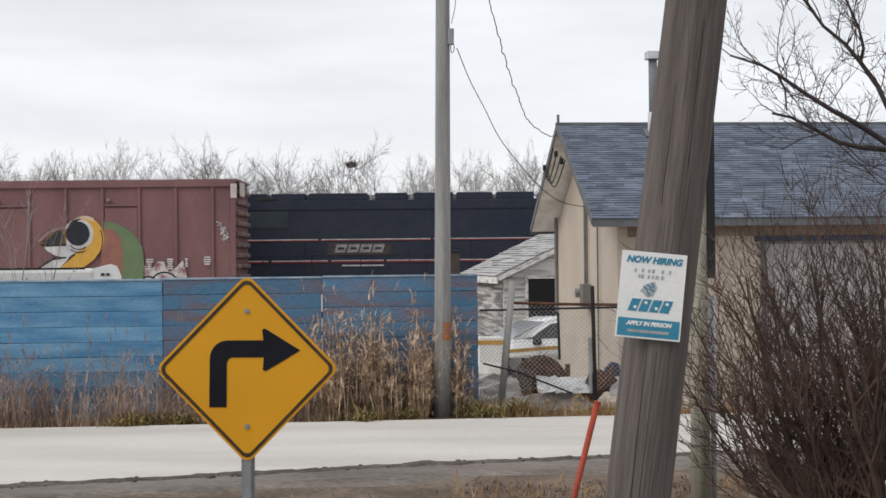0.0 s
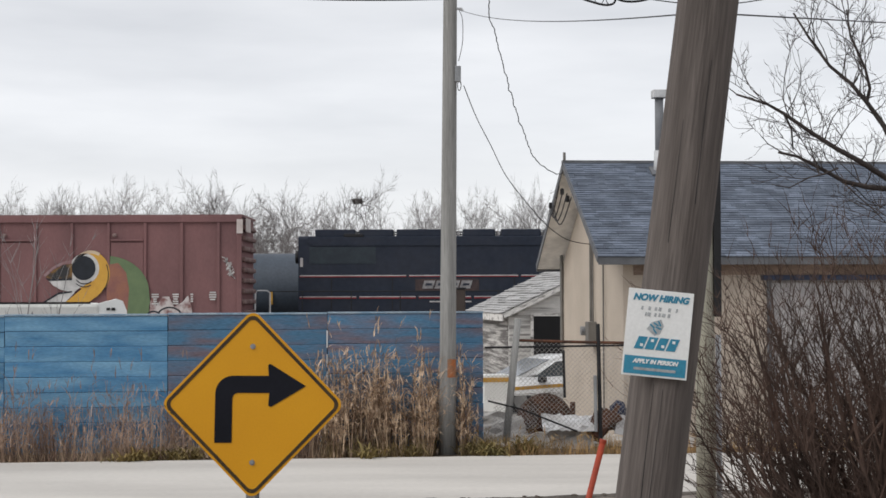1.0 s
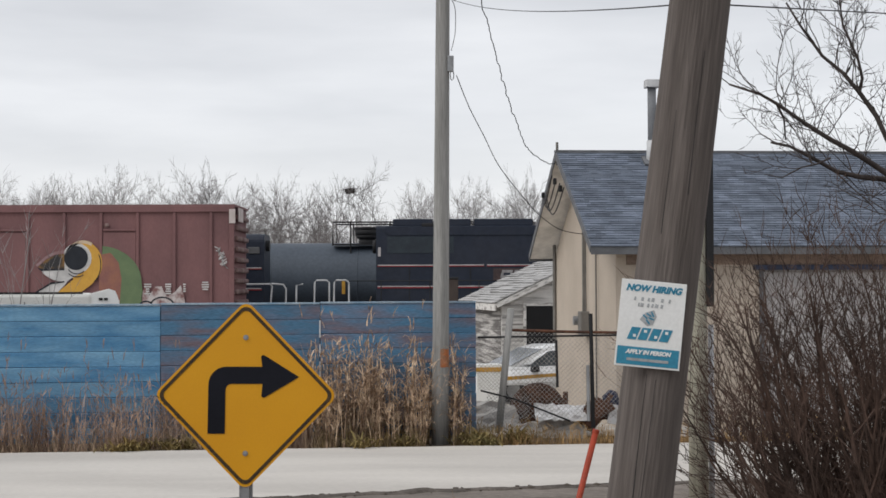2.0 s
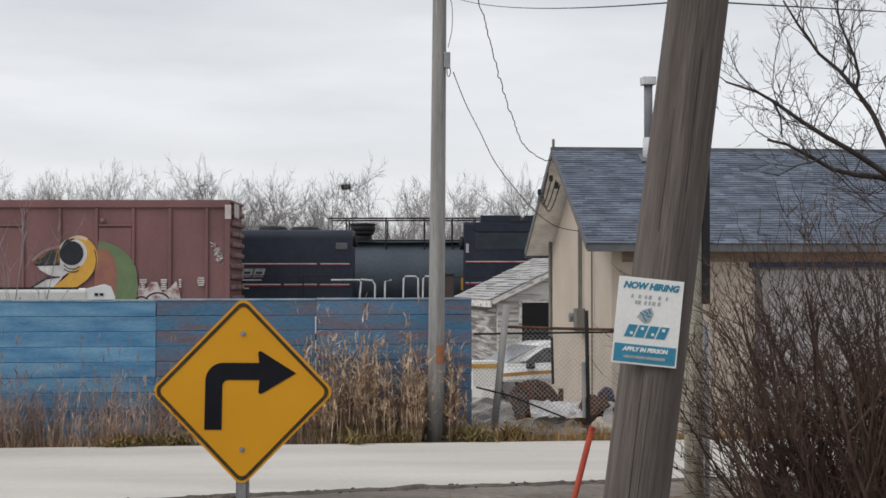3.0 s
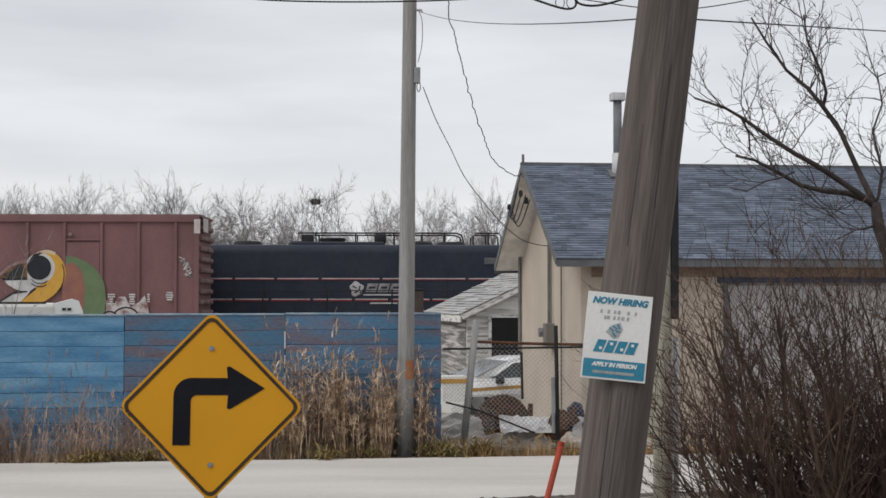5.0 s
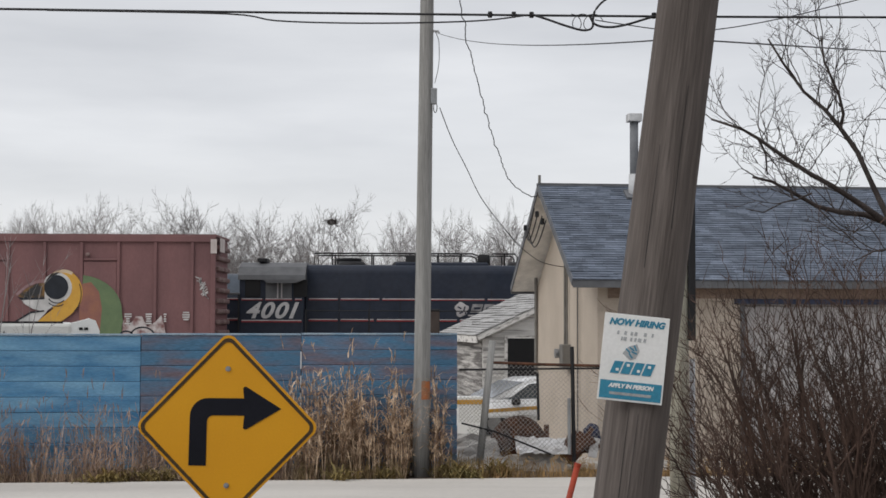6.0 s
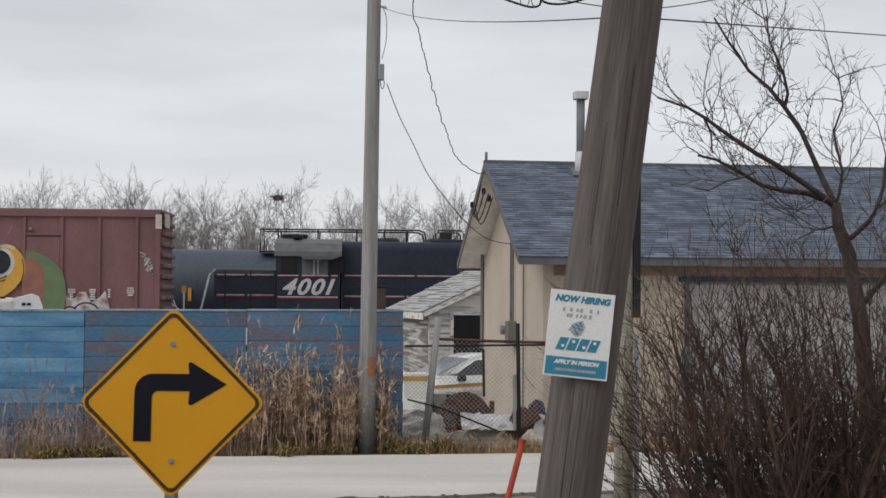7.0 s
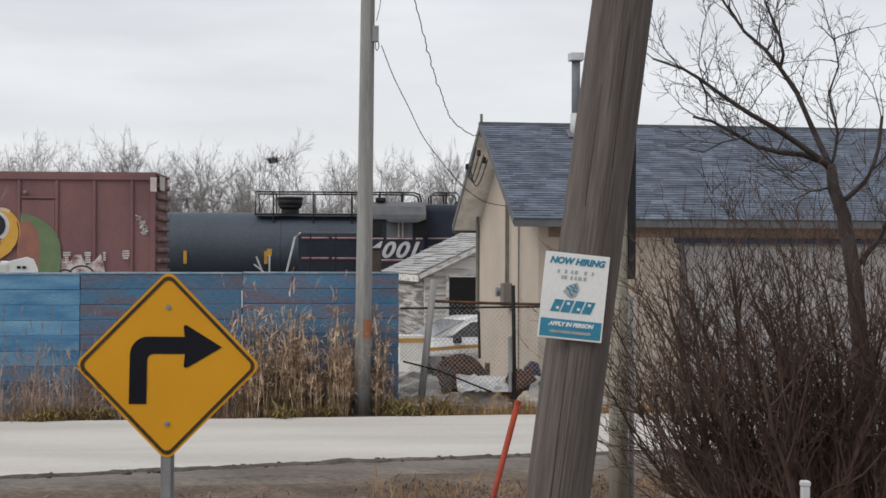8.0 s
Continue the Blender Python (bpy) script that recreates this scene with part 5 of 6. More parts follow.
# ---- yard: car, chain-link fence, scrap ----
def build_car():
    car = thing("car", "white sedan with a yellow stripe parked behind the fence", "car", pose(0.63, 36.75, -0.17, 0, 0, 25))
    side = [(0.02, 0.35), (0.0, 0.58), (0.10, 0.72), (0.80, 0.86), (4.1, 0.90), (4.62, 0.84), (4.68, 0.5), (4.6, 0.32)]
    bm = add_prism(bmesh.new(), side, -0.9, 0.9)
    bmesh.ops.bevel(bm, geom=[e for e in bm.edges if abs(e.verts[0].co.y - e.verts[1].co.y) < 0.01], offset=0.09, segments=3, affect="EDGES")
    body = part("body", bm, M_CAR, car, smooth=True)
    cabin = [(0.74, 0.82), (1.85, 1.31), (2.2, 1.385), (3.1, 1.385), (3.45, 1.33), (4.2, 0.85)]
    bm = add_prism(bmesh.new(), cabin, -0.72, 0.72)
    bmesh.ops.bevel(bm, geom=[e for e in bm.edges if abs(e.verts[0].co.y - e.verts[1].co.y) < 0.01], offset=0.10, segments=3, affect="EDGES")
    part("cabin", bm, M_CAR, car, smooth=True)
    # windscreen base colour lightened to stand for the sky's reflection
    part("windscreen", add_prism(bmesh.new(), [(0.92, 0.915), (1.78, 1.298), (1.80, 1.27), (0.96, 0.88)], -0.62, 0.62), mat("sky_reflection_windscreen", (0.22, 0.24, 0.26), 0.15, other=(0.15, 0.165, 0.18), fine=0.1, bump=0.0, spec=0.6), car)
    for y in (-0.725, 0.705):
        part("side_window", add_prism(bmesh.new(), [(1.30, 0.86), (1.92, 1.24), (2.50, 1.30), (2.50, 0.86)], y, y + 0.02), M_CARGLASS, car)
        part("side_window", add_prism(bmesh.new(), [(2.60, 0.86), (2.60, 1.30), (3.2, 1.28), (3.7, 0.90)], y, y + 0.02), M_CARGLASS, car)
    part("mirror", add_box(bmesh.new(), (0.20, 0.18, 0.15), (1.42, -0.95, 0.82), bevel=0.04), M_DARK, car, "black door mirror")
    for x0, x1, z in ((0.05, 0.55, 0.62), (0.60, 2.6, 0.645)):
        part("stripe", add_box(bmesh.new(), (x1 - x0, 0.01, 0.085), ((x0 + x1) / 2, -0.909, z), (0, -2, 0)), M_AMBER, car, "yellow side stripe")
    for x in (0.85, 3.75):
        for y in (-0.78, 0.78):
            w = part("wheel", add_tube(bmesh.new(), [(x, y - 0.1, 0.31), (x, y + 0.1, 0.31)], 0.31, 20), M_DARK, car)
            part("rim", add_tube(bmesh.new(), [(x, y - 0.112, 0.31), (x, y + 0.112, 0.31)], 0.19, 16), M_GALV, w)


build_car()


def build_vehicle_box():
    # made-up plain box in place of a white and yellow vehicle further back
    c = thing("crate", "white box with a yellow band standing in for a second vehicle", "crate", pose(1.08, 34.7, -0.20, 0, 0, 8))
    part("box", add_box(bmesh.new(), (0.62, 0.5, 1.08), (0, 0, 0.54), bevel=0.02), M_WHITE, c)
    part("band", add_box(bmesh.new(), (0.63, 0.02, 0.10), (0, -0.256, 0.96), bevel=0.004), M_AMBER, c, "yellow painted band")


build_vehicle_box()


def add_mesh_wire(bm, x0, x1, z0, z1, step, r=0.0035):
    """Diamond wire netting in the plane y = 0."""
    w, h = x1 - x0, z1 - z0
    n = int((w + h) / step)
    for k in range(1, n):
        d = k * step
        for flip in (0, 1):
            a = (max(0.0, d - h), min(d, h))
            b = (min(d, w), max(0.0, d - w))
            pa, pb = ((x0 + a[0], z0 + a[1]), (x0 + b[0], z0 + b[1])) if not flip else ((x1 - a[0], z0 + a[1]), (x1 - b[0], z0 + b[1]))
            add_tube(bm, [(pa[0], 0.004 * flip, pa[1]), (pb[0], 0.004 * flip, pb[1])], r, 3)


def build_chain_fence():
    f = thing("chain_link_fence", "sagging rusty chain-link fence beside the house", "fence", pose(0.70, 26.4, 0))
    part("leaning_post", add_tube(bmesh.new(), [(0.30, 0, -0.1), (0.55, 0, 2.32)], 0.068, 10, 0.062), M_POLE_PALE, f, "pale leaning post", smooth=True)
    part("rusty_post", add_tube(bmesh.new(), [(2.02, 0, 0.0), (1.98, 0, 2.22)], 0.036, 8), M_DARK, f, "dark rusty post")
    part("thin_post", add_tube(bmesh.new(), [(1.38, 0.02, 0.9), (1.36, 0.02, 1.75)], 0.025, 8), M_DARK, f)
    part("steel_post", add_tube(bmesh.new(), [(1.93, -0.05, 0.3), (1.92, -0.05, 1.3)], 0.032, 8), M_GALV, f)
    part("rail", add_tube(bmesh.new(), [(0.55, 0, 1.93), (1.4, 0, 1.90), (3.2, 0, 1.86)], 0.026, 8), M_RUST, f, "rusty top rail")
    part("rail", add_tube(bmesh.new(), [(-0.05, 0, 1.80), (1.4, 0, 1.82), (3.2, 0, 1.84)], 0.018, 8), M_DARK, f)
    part("fallen_rail", add_tube(bmesh.new(), [(0.0, -0.05, 0.85), (0.6, -0.05, 0.70), (1.6, -0.05, 0.30)], 0.018, 6), M_DARK, f, "fallen rail")
    bm = bmesh.new()
    add_mesh_wire(bm, 0.55, 3.1, 0.35, 1.9, 0.085)
    tagged(part("netting", bm, M_LINK, f, "rusty diamond wire netting"), kind="stuff")
    bm = bmesh.new()
    add_mesh_wire(bm, -0.05, 0.5, 0.85, 1.8, 0.07)
    tagged(part("netting", bm, M_LINK, f, "loose wire netting beside the blue fence"), kind="stuff")
    bm = bmesh.new()
    add_mesh_wire(bm, 0.0, 0.8, 0.05, 0.85, 0.07)
    tagged(part("netting", bm, M_GALV, f, "loose pale wire netting"), kind="stuff").matrix_basis = pose(0, -0.06, 0, 0, 8, 0)


build_chain_fence()


def build_scrap():
    rng = random.Random(12)
    m_brush = mat("dead_brush", (0.085, 0.036, 0.018), 0.95, other=(0.024, 0.012, 0.008), scale=6, fine=0.5, fine_scale=40, bump=1.0)
    heap = thing("brush_heap", "rounded heap of dark brown dead brush", "brush heap", pose(1.80, 27.35, 0.1))
    part("mound", lump(bmesh.new(), (-0.02, 0, 0.16), (0.57, 0.45, 0.66), 3, 0.025, 4), m_brush, heap)
    v, f = [], []
    straw = dict(steps=(5,), sides=(3,), bend=0.30, up=-0.12, levels=0, kids=(0,), shrink=(0.3, 0.5), spread=0.5, least=0.002, tip=0.4)
    for k in range(60):
        a, e = rng.uniform(0, math.tau), rng.uniform(0.05, 1.5)
        q = Vector((0.54 * math.cos(a) * math.cos(e), 0.45 * math.sin(a) * math.cos(e), 0.16 + 0.64 * math.sin(e)))
        grow(v, f, q, Vector((rng.gauss(0, 1), rng.gauss(0, 1), rng.uniform(0.0, 1.0))).normalized(), rng.uniform(0.12, 0.32), rng.uniform(0.003, 0.007), 0, rng, straw)
    st = new("loose_brush", plant_mesh("loose_brush", v, f, m_brush))
    st.parent = heap
    tagged(st, kind="stuff")

    def sheet(name, w, d, at, material, label, seed, amp=0.12):
        b = bmesh.new()
        n, m = 14, 9
        vs = [[b.verts.new((w * (i / n - 0.5), d * (j / m - 0.5), amp * (noise.noise((i * 0.45 + seed, j * 0.6, seed)) + 0.6 * noise.noise((i * 1.1, j * 1.3, seed + 4))))) for i in range(n + 1)] for j in range(m + 1)]
        for j in range(m):
            for i in range(n):
                b.faces.new((vs[j][i], vs[j][i + 1], vs[j + 1][i + 1], vs[j + 1][i]))
        g = b.faces[:]
        r = bmesh.ops.extrude_face_region(b, geom=g)
        bmesh.ops.translate(b, vec=(0, 0, -0.012), verts=[v for v in r["geom"] if isinstance(v, bmesh.types.BMVert)])
        bmesh.ops.recalc_face_normals(b, faces=b.faces)
        return solid(name, b, material, label, "tarp", at)

    sheet("tarp", 0.98, 0.42, pose(2.18, 26.80, 0.42, 38, 1, 4), M_TARP, "crumpled white plastic sheet on the scrap heap", 2, 0.06)
    sheet("tarp", 2.1, 0.8, pose(1.60, 26.88, 0.17, 52, 7, -4), mat("dirty_pale_sheet", (0.50, 0.48, 0.455), 0.8, other=(0.34, 0.32, 0.30), scale=4, fine=0.2, bump=0.2), "dirty pale sheet sagging behind the wire fence", 7)
    scrap = thing("scrap_heap", "rust-brown broken boards piled by the fence", "scrap", pose(2.82, 26.9, 0.15))
    for k in range(15):
        part("board", add_box(bmesh.new(), (rng.uniform(0.06, 0.14), 0.03, rng.uniform(0.35, 0.7)), (rng.uniform(-0.24, 0.2), rng.uniform(-0.15, 0.15), rng.uniform(0.12, 0.38)), (rng.uniform(-25, 25), rng.uniform(20, 80), rng.uniform(-30, 30))), M_RUST, scrap)
    solid("blue_bundle", lump(bmesh.new(), (0, 0, 0.1), (0.17, 0.2, 0.27), 9, 0.3), M_BLUETARP, "dark blue bundle on the scrap heap", "bundle", pose(3.12, 27.1, 0.42))
    solid("pale_slab", add_box(bmesh.new(), (0.16, 0.06, 0.36), (0, 0, 0.18), (0, 12, 8), bevel=0.01), M_TARP, "pale broken slab leaning on scrap", "scrap", pose(3.12, 26.8, 0.2))
    solid("stump", add_tube(bmesh.new(), [(0, 0, -0.3), (0.02, 0, 0.42)], 0.06, 10, 0.05), M_RUST, "dark weathered wooden stump in the yard", "stump", pose(2.32, 27.8, 0.3))
    for k in range(9):
        x, y = 0.72 + rng.uniform(0, 0.5), 26.05 + rng.uniform(-0.15, 0.2)
        solid("rubble", lump(bmesh.new(), (0, 0, 0), (rng.uniform(0.04, 0.09), 0.06, rng.uniform(0.03, 0.07)), k, 0.4, 2), M_TARP, "pale chunk of rubble in the weeds", "rubble", pose(x, y, 0.03 + (0.06 if k % 2 else 0.0)), group="rubble by the fence post")
    # rusty brown cabinet behind the board fence
    c = thing("rusty_cabinet", "rusty brown steel cabinet standing behind the fence", "cabinet", pose(0.235, 38.0, -0.22))
    part("body", add_box(bmesh.new(), (0.40, 0.5, 3.12), (0, 0, 1.56), bevel=0.03), mat("brown_steel", (0.060, 0.046, 0.040), 0.8, other=(0.04, 0.03, 0.027), fine=0.2, bump=0.1), c)
    part("lid", add_box(bmesh.new(), (0.43, 0.54, 0.05), (0, 0, 3.14), bevel=0.015), M_DARK, c)
    # white trailer roof above the fence
    t = thing("camper_trailer", "white camper trailer parked behind the blue fence", "trailer", pose(-6.53, 28.9, 0.09, 0, 0, 13))
    part("body", add_box(bmesh.new(), (5.2, 2.2, 1.95), (-2.92, 1.1, 1.54), bevel=0.07), mat("off_white_trailer_paint", (0.72, 0.72, 0.69), 0.5, other=(0.64, 0.64, 0.61), fine=0.06, bump=0.0), t, smooth=False)
    part("roof_rail", add_box(bmesh.new(), (5.0, 0.05, 0.045), (-3.0, 0.06, 2.52)), M_DARK, t)
    o = [(-0.46, 0.6), (0.16, 0.6), (0.20, 2.36), (0.12, 2.56), (0.0, 2.60), (-0.38, 2.50), (-0.46, 2.3)]
    cap = part("end_cap", add_prism(bmesh.new(), o, 0.03, 2.1), M_WHITE, t, "bright white moulded end cap")
    for x in (-0.16, -0.06):
        part("vent", add_box(bmesh.new(), (0.07, 0.02, 0.05), (x, 0.022, 2.40)), M_DARK, cap)
    for x in (-3.0, -1.6):
        part("panel_seam", add_box(bmesh.new(), (0.02, 0.02, 1.6), (x, -0.006, 1.55)), M_FASCIA, t)
    part("chassis", add_box(bmesh.new(), (5.0, 1.8, 0.3), (-3.1, 1.1, 0.5)), M_DARK, t)
    for x in (-3.5, -2.6):
        part("wheel", add_tube(bmesh.new(), [(x, 0.12, 0.24), (x, 0.32, 0.24)], 0.34, 18), M_DARK, t)


build_scrap()


# ---- wires ----
def wire(name, label, pts, r=0.012, wiggle=0.0, seed=0):
    out = []
    for i, p in enumerate(pts):
        out.append(Vector(p))
    fine = []
    n = 22 if wiggle else 5
    for i in range(len(out) - 1):
        p0, p1, p2, p3 = out[max(i - 1, 0)], out[i], out[i + 1], out[min(i + 2, len(out) - 1)]
        for k in range(n):
            u = k / n
            q = 0.5 * (2 * p1 + (p2 - p0) * u + (2 * p0 - 5 * p1 + 4 * p2 - p3) * u * u + (3 * p1 - p0 - 3 * p2 + p3) * u ** 3)
            if wiggle:
                t = i + u
                q = q + Vector((wiggle * (noise.noise((t * 2.2, seed, 0)) + 0.6 * noise.noise((t * 6.5, seed, 3))), 0, wiggle * 0.4 * noise.noise((t * 6.0, seed, 5))))
            fine.append(q)
    fine.append(out[-1])
    return solid(name, add_tube(bmesh.new(), fine, r, 6), M_WIRE, label, "cable")


def sag(a, b, drop, n=9):
    a, b = Vector(a), Vector(b)
    return [a.lerp(b, i / n) - Vector((0, 0, drop * 4 * (i / n) * (1 - i / n))) for i in range(n + 1)]


def build_wires():
    wire("service_cable", "thin black cable from the pole box to the house wall", [(0.28, 25.50, 6.39), (0.51, 26.30, 5.94), (0.80, 27.20, 5.51), (1.10, 28.00, 5.03), (1.51, 28.80, 4.59), (1.87, 29.40, 4.24), (2.16, 30.00, 4.04), (2.43, 30.40, 3.90), (2.70, 30.60, 3.83), (3.01, 30.85, 3.80)], 0.0085)
    wire("service_cable", "wavy twisted cable hanging down to the roof peak", [(0.50, 25.5, 9.6), (0.56, 25.7, 8.8), (0.685, 25.8, 8.0), (0.90, 26.5, 7.33), (1.134, 27.3, 6.63), (1.324, 28.0, 6.24), (1.572, 29.0, 5.73), (1.857, 30.0, 5.45), (2.335, 31.3, 5.32), (2.6, 31.45, 5.45)], 0.0095, 0.06, 3)
    wire("drop_cable", "thin loop of cable hanging down the pole", [(0.20, 25.5, 7.72), (0.26, 25.5, 7.55), (0.26, 25.5, 7.15), (0.19, 25.5, 6.82)], 0.006)
    wire("overhead_cable", "thin sagging overhead cable between the poles", sag((0.2, 25.5, 7.72), (1.285, 7.37, 4.156), 0.11, 16), 0.0045)
    wire("overhead_cable", "thin overhead cable leaving the leaning pole over the tree", sag((1.285, 7.37, 4.156), (16.34, 30.0, 7.94), 0.02, 16), 0.0045)
    # the heavy lines fixed behind the leaning pole
    y = 7.362
    wire("overhead_cable", "straight black overhead line fixed to the leaning pole", [(-9.0, y, 4.36), (-5.0, y, 4.31), (-2.1, y, 4.285), (0.0, y, 4.272), (1.3, y, 4.268), (2.6, y, 4.272), (6.0, y, 4.29), (10.0, y, 4.33)], 0.0062)
    wire("slack_cable", "slack black cable lashed below the overhead line", [(-1.9, y - 0.01, 4.278), (-1.0, y - 0.012, 4.265), (-0.75, y - 0.012, 4.232), (-0.40, y - 0.012, 4.222), (-0.02, y - 0.012, 4.226), (0.30, y - 0.012, 4.240), (0.52, y - 0.012, 4.268)], 0.0042)
    wire("splice_cable", "black splice cable looping below the line", [(0.54, y - 0.012, 4.272), (0.62, y - 0.014, 4.246), (0.72, y - 0.014, 4.212), (0.80, y - 0.014, 4.192), (0.845, y - 0.014, 4.205), (0.85, y - 0.014, 4.25), (0.865, y - 0.014, 4.30), (0.93, y - 0.012, 4.36), (1.1, y - 0.012, 4.44), (1.3, y - 0.012, 4.50)], 0.0060)
    wire("splice_cable", "black splice cable running to the pole", [(0.83, y - 0.016, 4.272), (0.86, y - 0.018, 4.222), (0.93, y - 0.018, 4.208), (1.02, y - 0.018, 4.222), (1.17, y - 0.014, 4.268), (1.25, y - 0.012, 4.280)], 0.0062)
    wire("splice_loop", "coiled loops of thin cable on the line", [(0.74 + 0.035 * math.sin(a) + 0.006 * k, y - 0.012, 4.235 + 0.04 * math.cos(a)) for k, a in enumerate(np.linspace(0, 14, 22))], 0.0022)
    wire("overhead_cable", "thin cable rising to the upper pole", [(0.86, y - 0.012, 4.245), (1.0, y - 0.01, 4.225), (1.2, y - 0.01, 4.20), (1.45, y, 4.20), (1.8, y, 4.26), (2.2, y, 4.36), (3.2, y, 4.62)], 0.0028)
    for x in (0.33, 0.45, 0.54, 1.16):
        solid("cable_clamp", add_box(bmesh.new(), (0.022, 0.022, 0.03), bevel=0.004), M_DARK, "small black clamp on the overhead line", "clamp", pose(x, y, 4.272))


build_wires()


# ---- plants ----
def build_far_trees():
    cfg = dict(steps=(9, 7, 5, 4), sides=(5, 4, 3, 3), bend=0.20, up=0.035, levels=3, kids=(12, 8, 5), shrink=(0.42, 0.64), spread=0.88, least=0.015, thin=0.55, tip=0.35, cone=0.30, **{"from": 0.32})
    meshes = []
    for seed in range(8):
        rng = random.Random(100 + seed)
        v, f = [], []
        for k in range(1 if seed % 2 else 2):
            grow(v, f, Vector((0.9 * k - 0.3, 0, -0.3)), Vector((rng.uniform(-0.12, 0.12) + 0.12 * k, rng.uniform(-0.1, 0.1), 1)).normalized(), rng.uniform(7.6, 8.6), 0.17, 0, rng, cfg)
        tall = sorted(q[2] for q in v)[int(len(v) * 0.985)]
        wide = sorted(q[0] for q in v)
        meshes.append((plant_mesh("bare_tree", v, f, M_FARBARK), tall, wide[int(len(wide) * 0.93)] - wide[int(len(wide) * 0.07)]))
    rng = random.Random(21)
    # place along and across, crown top, crown width
    stand = [
        (-46.2, 126, 11.6, 4.4), (-41.4, 120, 11.5, 3.7), (-38.9, 120, 11.0, 3.2), (-34.7, 114, 11.0, 3.7), (-32.3, 114, 10.7, 3.1),
        (-28.8, 108, 10.5, 3.5), (-30.0, 120, 10.9, 2.8), (-29.5, 126, 12.2, 3.9), (-23.7, 108, 11.0, 3.0), (-23.3, 120, 11.3, 3.0),
        (-19.7, 108, 10.0, 2.1), (-21.0, 126, 11.9, 3.9), (-17.1, 114, 11.4, 4.0), (-16.6, 126, 10.5, 2.2), (-14.2, 126, 11.7, 4.1),
        (-11.2, 114, 10.0, 2.5), (-9.6, 114, 9.9, 2.4), (-8.3, 114, 9.7, 2.2), (-6.3, 108, 11.0, 4.3), (-4.6, 108, 9.8, 2.3),
        (-3.2, 114, 9.3, 2.2), (-1.8, 108, 10.2, 1.8), (-0.8, 126, 10.1, 2.3), (0.7, 108, 9.4, 2.1), (2.1, 120, 10.9, 2.8),
        (3.3, 114, 10.3, 2.4), (4.7, 114, 9.9, 2.3), (6.6, 126, 11.0, 2.6), (6.9, 108, 10.5, 2.1), (9.2, 120, 10.6, 2.8),
    ]
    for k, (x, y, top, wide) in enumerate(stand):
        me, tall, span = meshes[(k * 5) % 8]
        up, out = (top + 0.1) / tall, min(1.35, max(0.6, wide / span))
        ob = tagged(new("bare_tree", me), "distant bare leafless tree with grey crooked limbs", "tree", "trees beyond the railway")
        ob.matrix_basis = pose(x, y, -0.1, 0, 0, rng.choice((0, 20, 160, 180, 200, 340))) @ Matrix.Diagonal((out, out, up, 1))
        if k == 18:
            nest_tree = ob
    # lower, thinner growth further back
    for k in range(24):
        x, y = -46 + 3.1 * k + rng.uniform(-0.6, 0.6), rng.uniform(132, 150)
        me, tall, span = meshes[rng.randrange(8)]
        up = rng.uniform(8.0, 9.6) / tall
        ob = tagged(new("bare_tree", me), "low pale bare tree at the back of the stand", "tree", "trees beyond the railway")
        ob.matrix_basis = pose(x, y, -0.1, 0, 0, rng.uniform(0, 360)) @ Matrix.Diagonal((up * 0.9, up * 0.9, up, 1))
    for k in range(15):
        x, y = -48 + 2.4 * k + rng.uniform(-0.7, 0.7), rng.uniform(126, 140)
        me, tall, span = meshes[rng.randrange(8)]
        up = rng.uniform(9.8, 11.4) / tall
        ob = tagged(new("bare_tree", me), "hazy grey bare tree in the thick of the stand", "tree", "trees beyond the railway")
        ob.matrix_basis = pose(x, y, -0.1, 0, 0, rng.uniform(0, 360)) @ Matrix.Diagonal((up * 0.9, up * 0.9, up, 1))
    want = Vector((-6.67, 108.0, 9.70))
    nx, ny, nz = min((nest_tree.matrix_basis @ q.co for q in nest_tree.data.vertices), key=lambda c: abs(c.x - want.x) + abs(c.z - want.z) + 0.15 * abs(c.y - want.y))
    bm = lump(bmesh.new(), (0, 0, 0), (0.36, 0.32, 0.20), 5, 0.5)
    nr = random.Random(4)
    for _ in range(70):
        p = Vector((nr.gauss(0, 0.22), nr.gauss(0, 0.2), nr.gauss(0, 0.10)))
        d = Vector((nr.gauss(0, 1), nr.gauss(0, 1), nr.gauss(0, 0.45))).normalized() * nr.uniform(0.16, 0.42)
        add_tube(bm, [p - d, p + d], 0.016, 3)
    solid("nest", bm, M_BARK, "dark twig nest high in a bare tree", "nest", pose(nx, ny, nz))


build_far_trees()


def build_saplings():
    cfg = dict(steps=(7, 5, 3), sides=(4, 3, 3), bend=0.10, up=0.05, levels=2, kids=(10, 4), shrink=(0.3, 0.5), spread=0.6, least=0.0055, thin=0.5, tip=0.2)
    for x, lean, seed, h in ((-8.45, 0.22, 1, 3.6), (-8.9, -0.02, 2, 3.6), (-8.2, 0.35, 3, 3.2)):
        rng = random.Random(seed)
        v, f = [], []
        grow(v, f, Vector((0, 0, -0.2)), Vector((lean, 0, 1)).normalized(), h + 0.4, 0.026, 0, rng, cfg)
        tagged(new("sapling", plant_mesh("sapling", v, f, M_FARBARK)), "thin bare sapling behind the fence", "sapling", "saplings").matrix_basis = pose(x, 28.2, 0)


build_saplings()


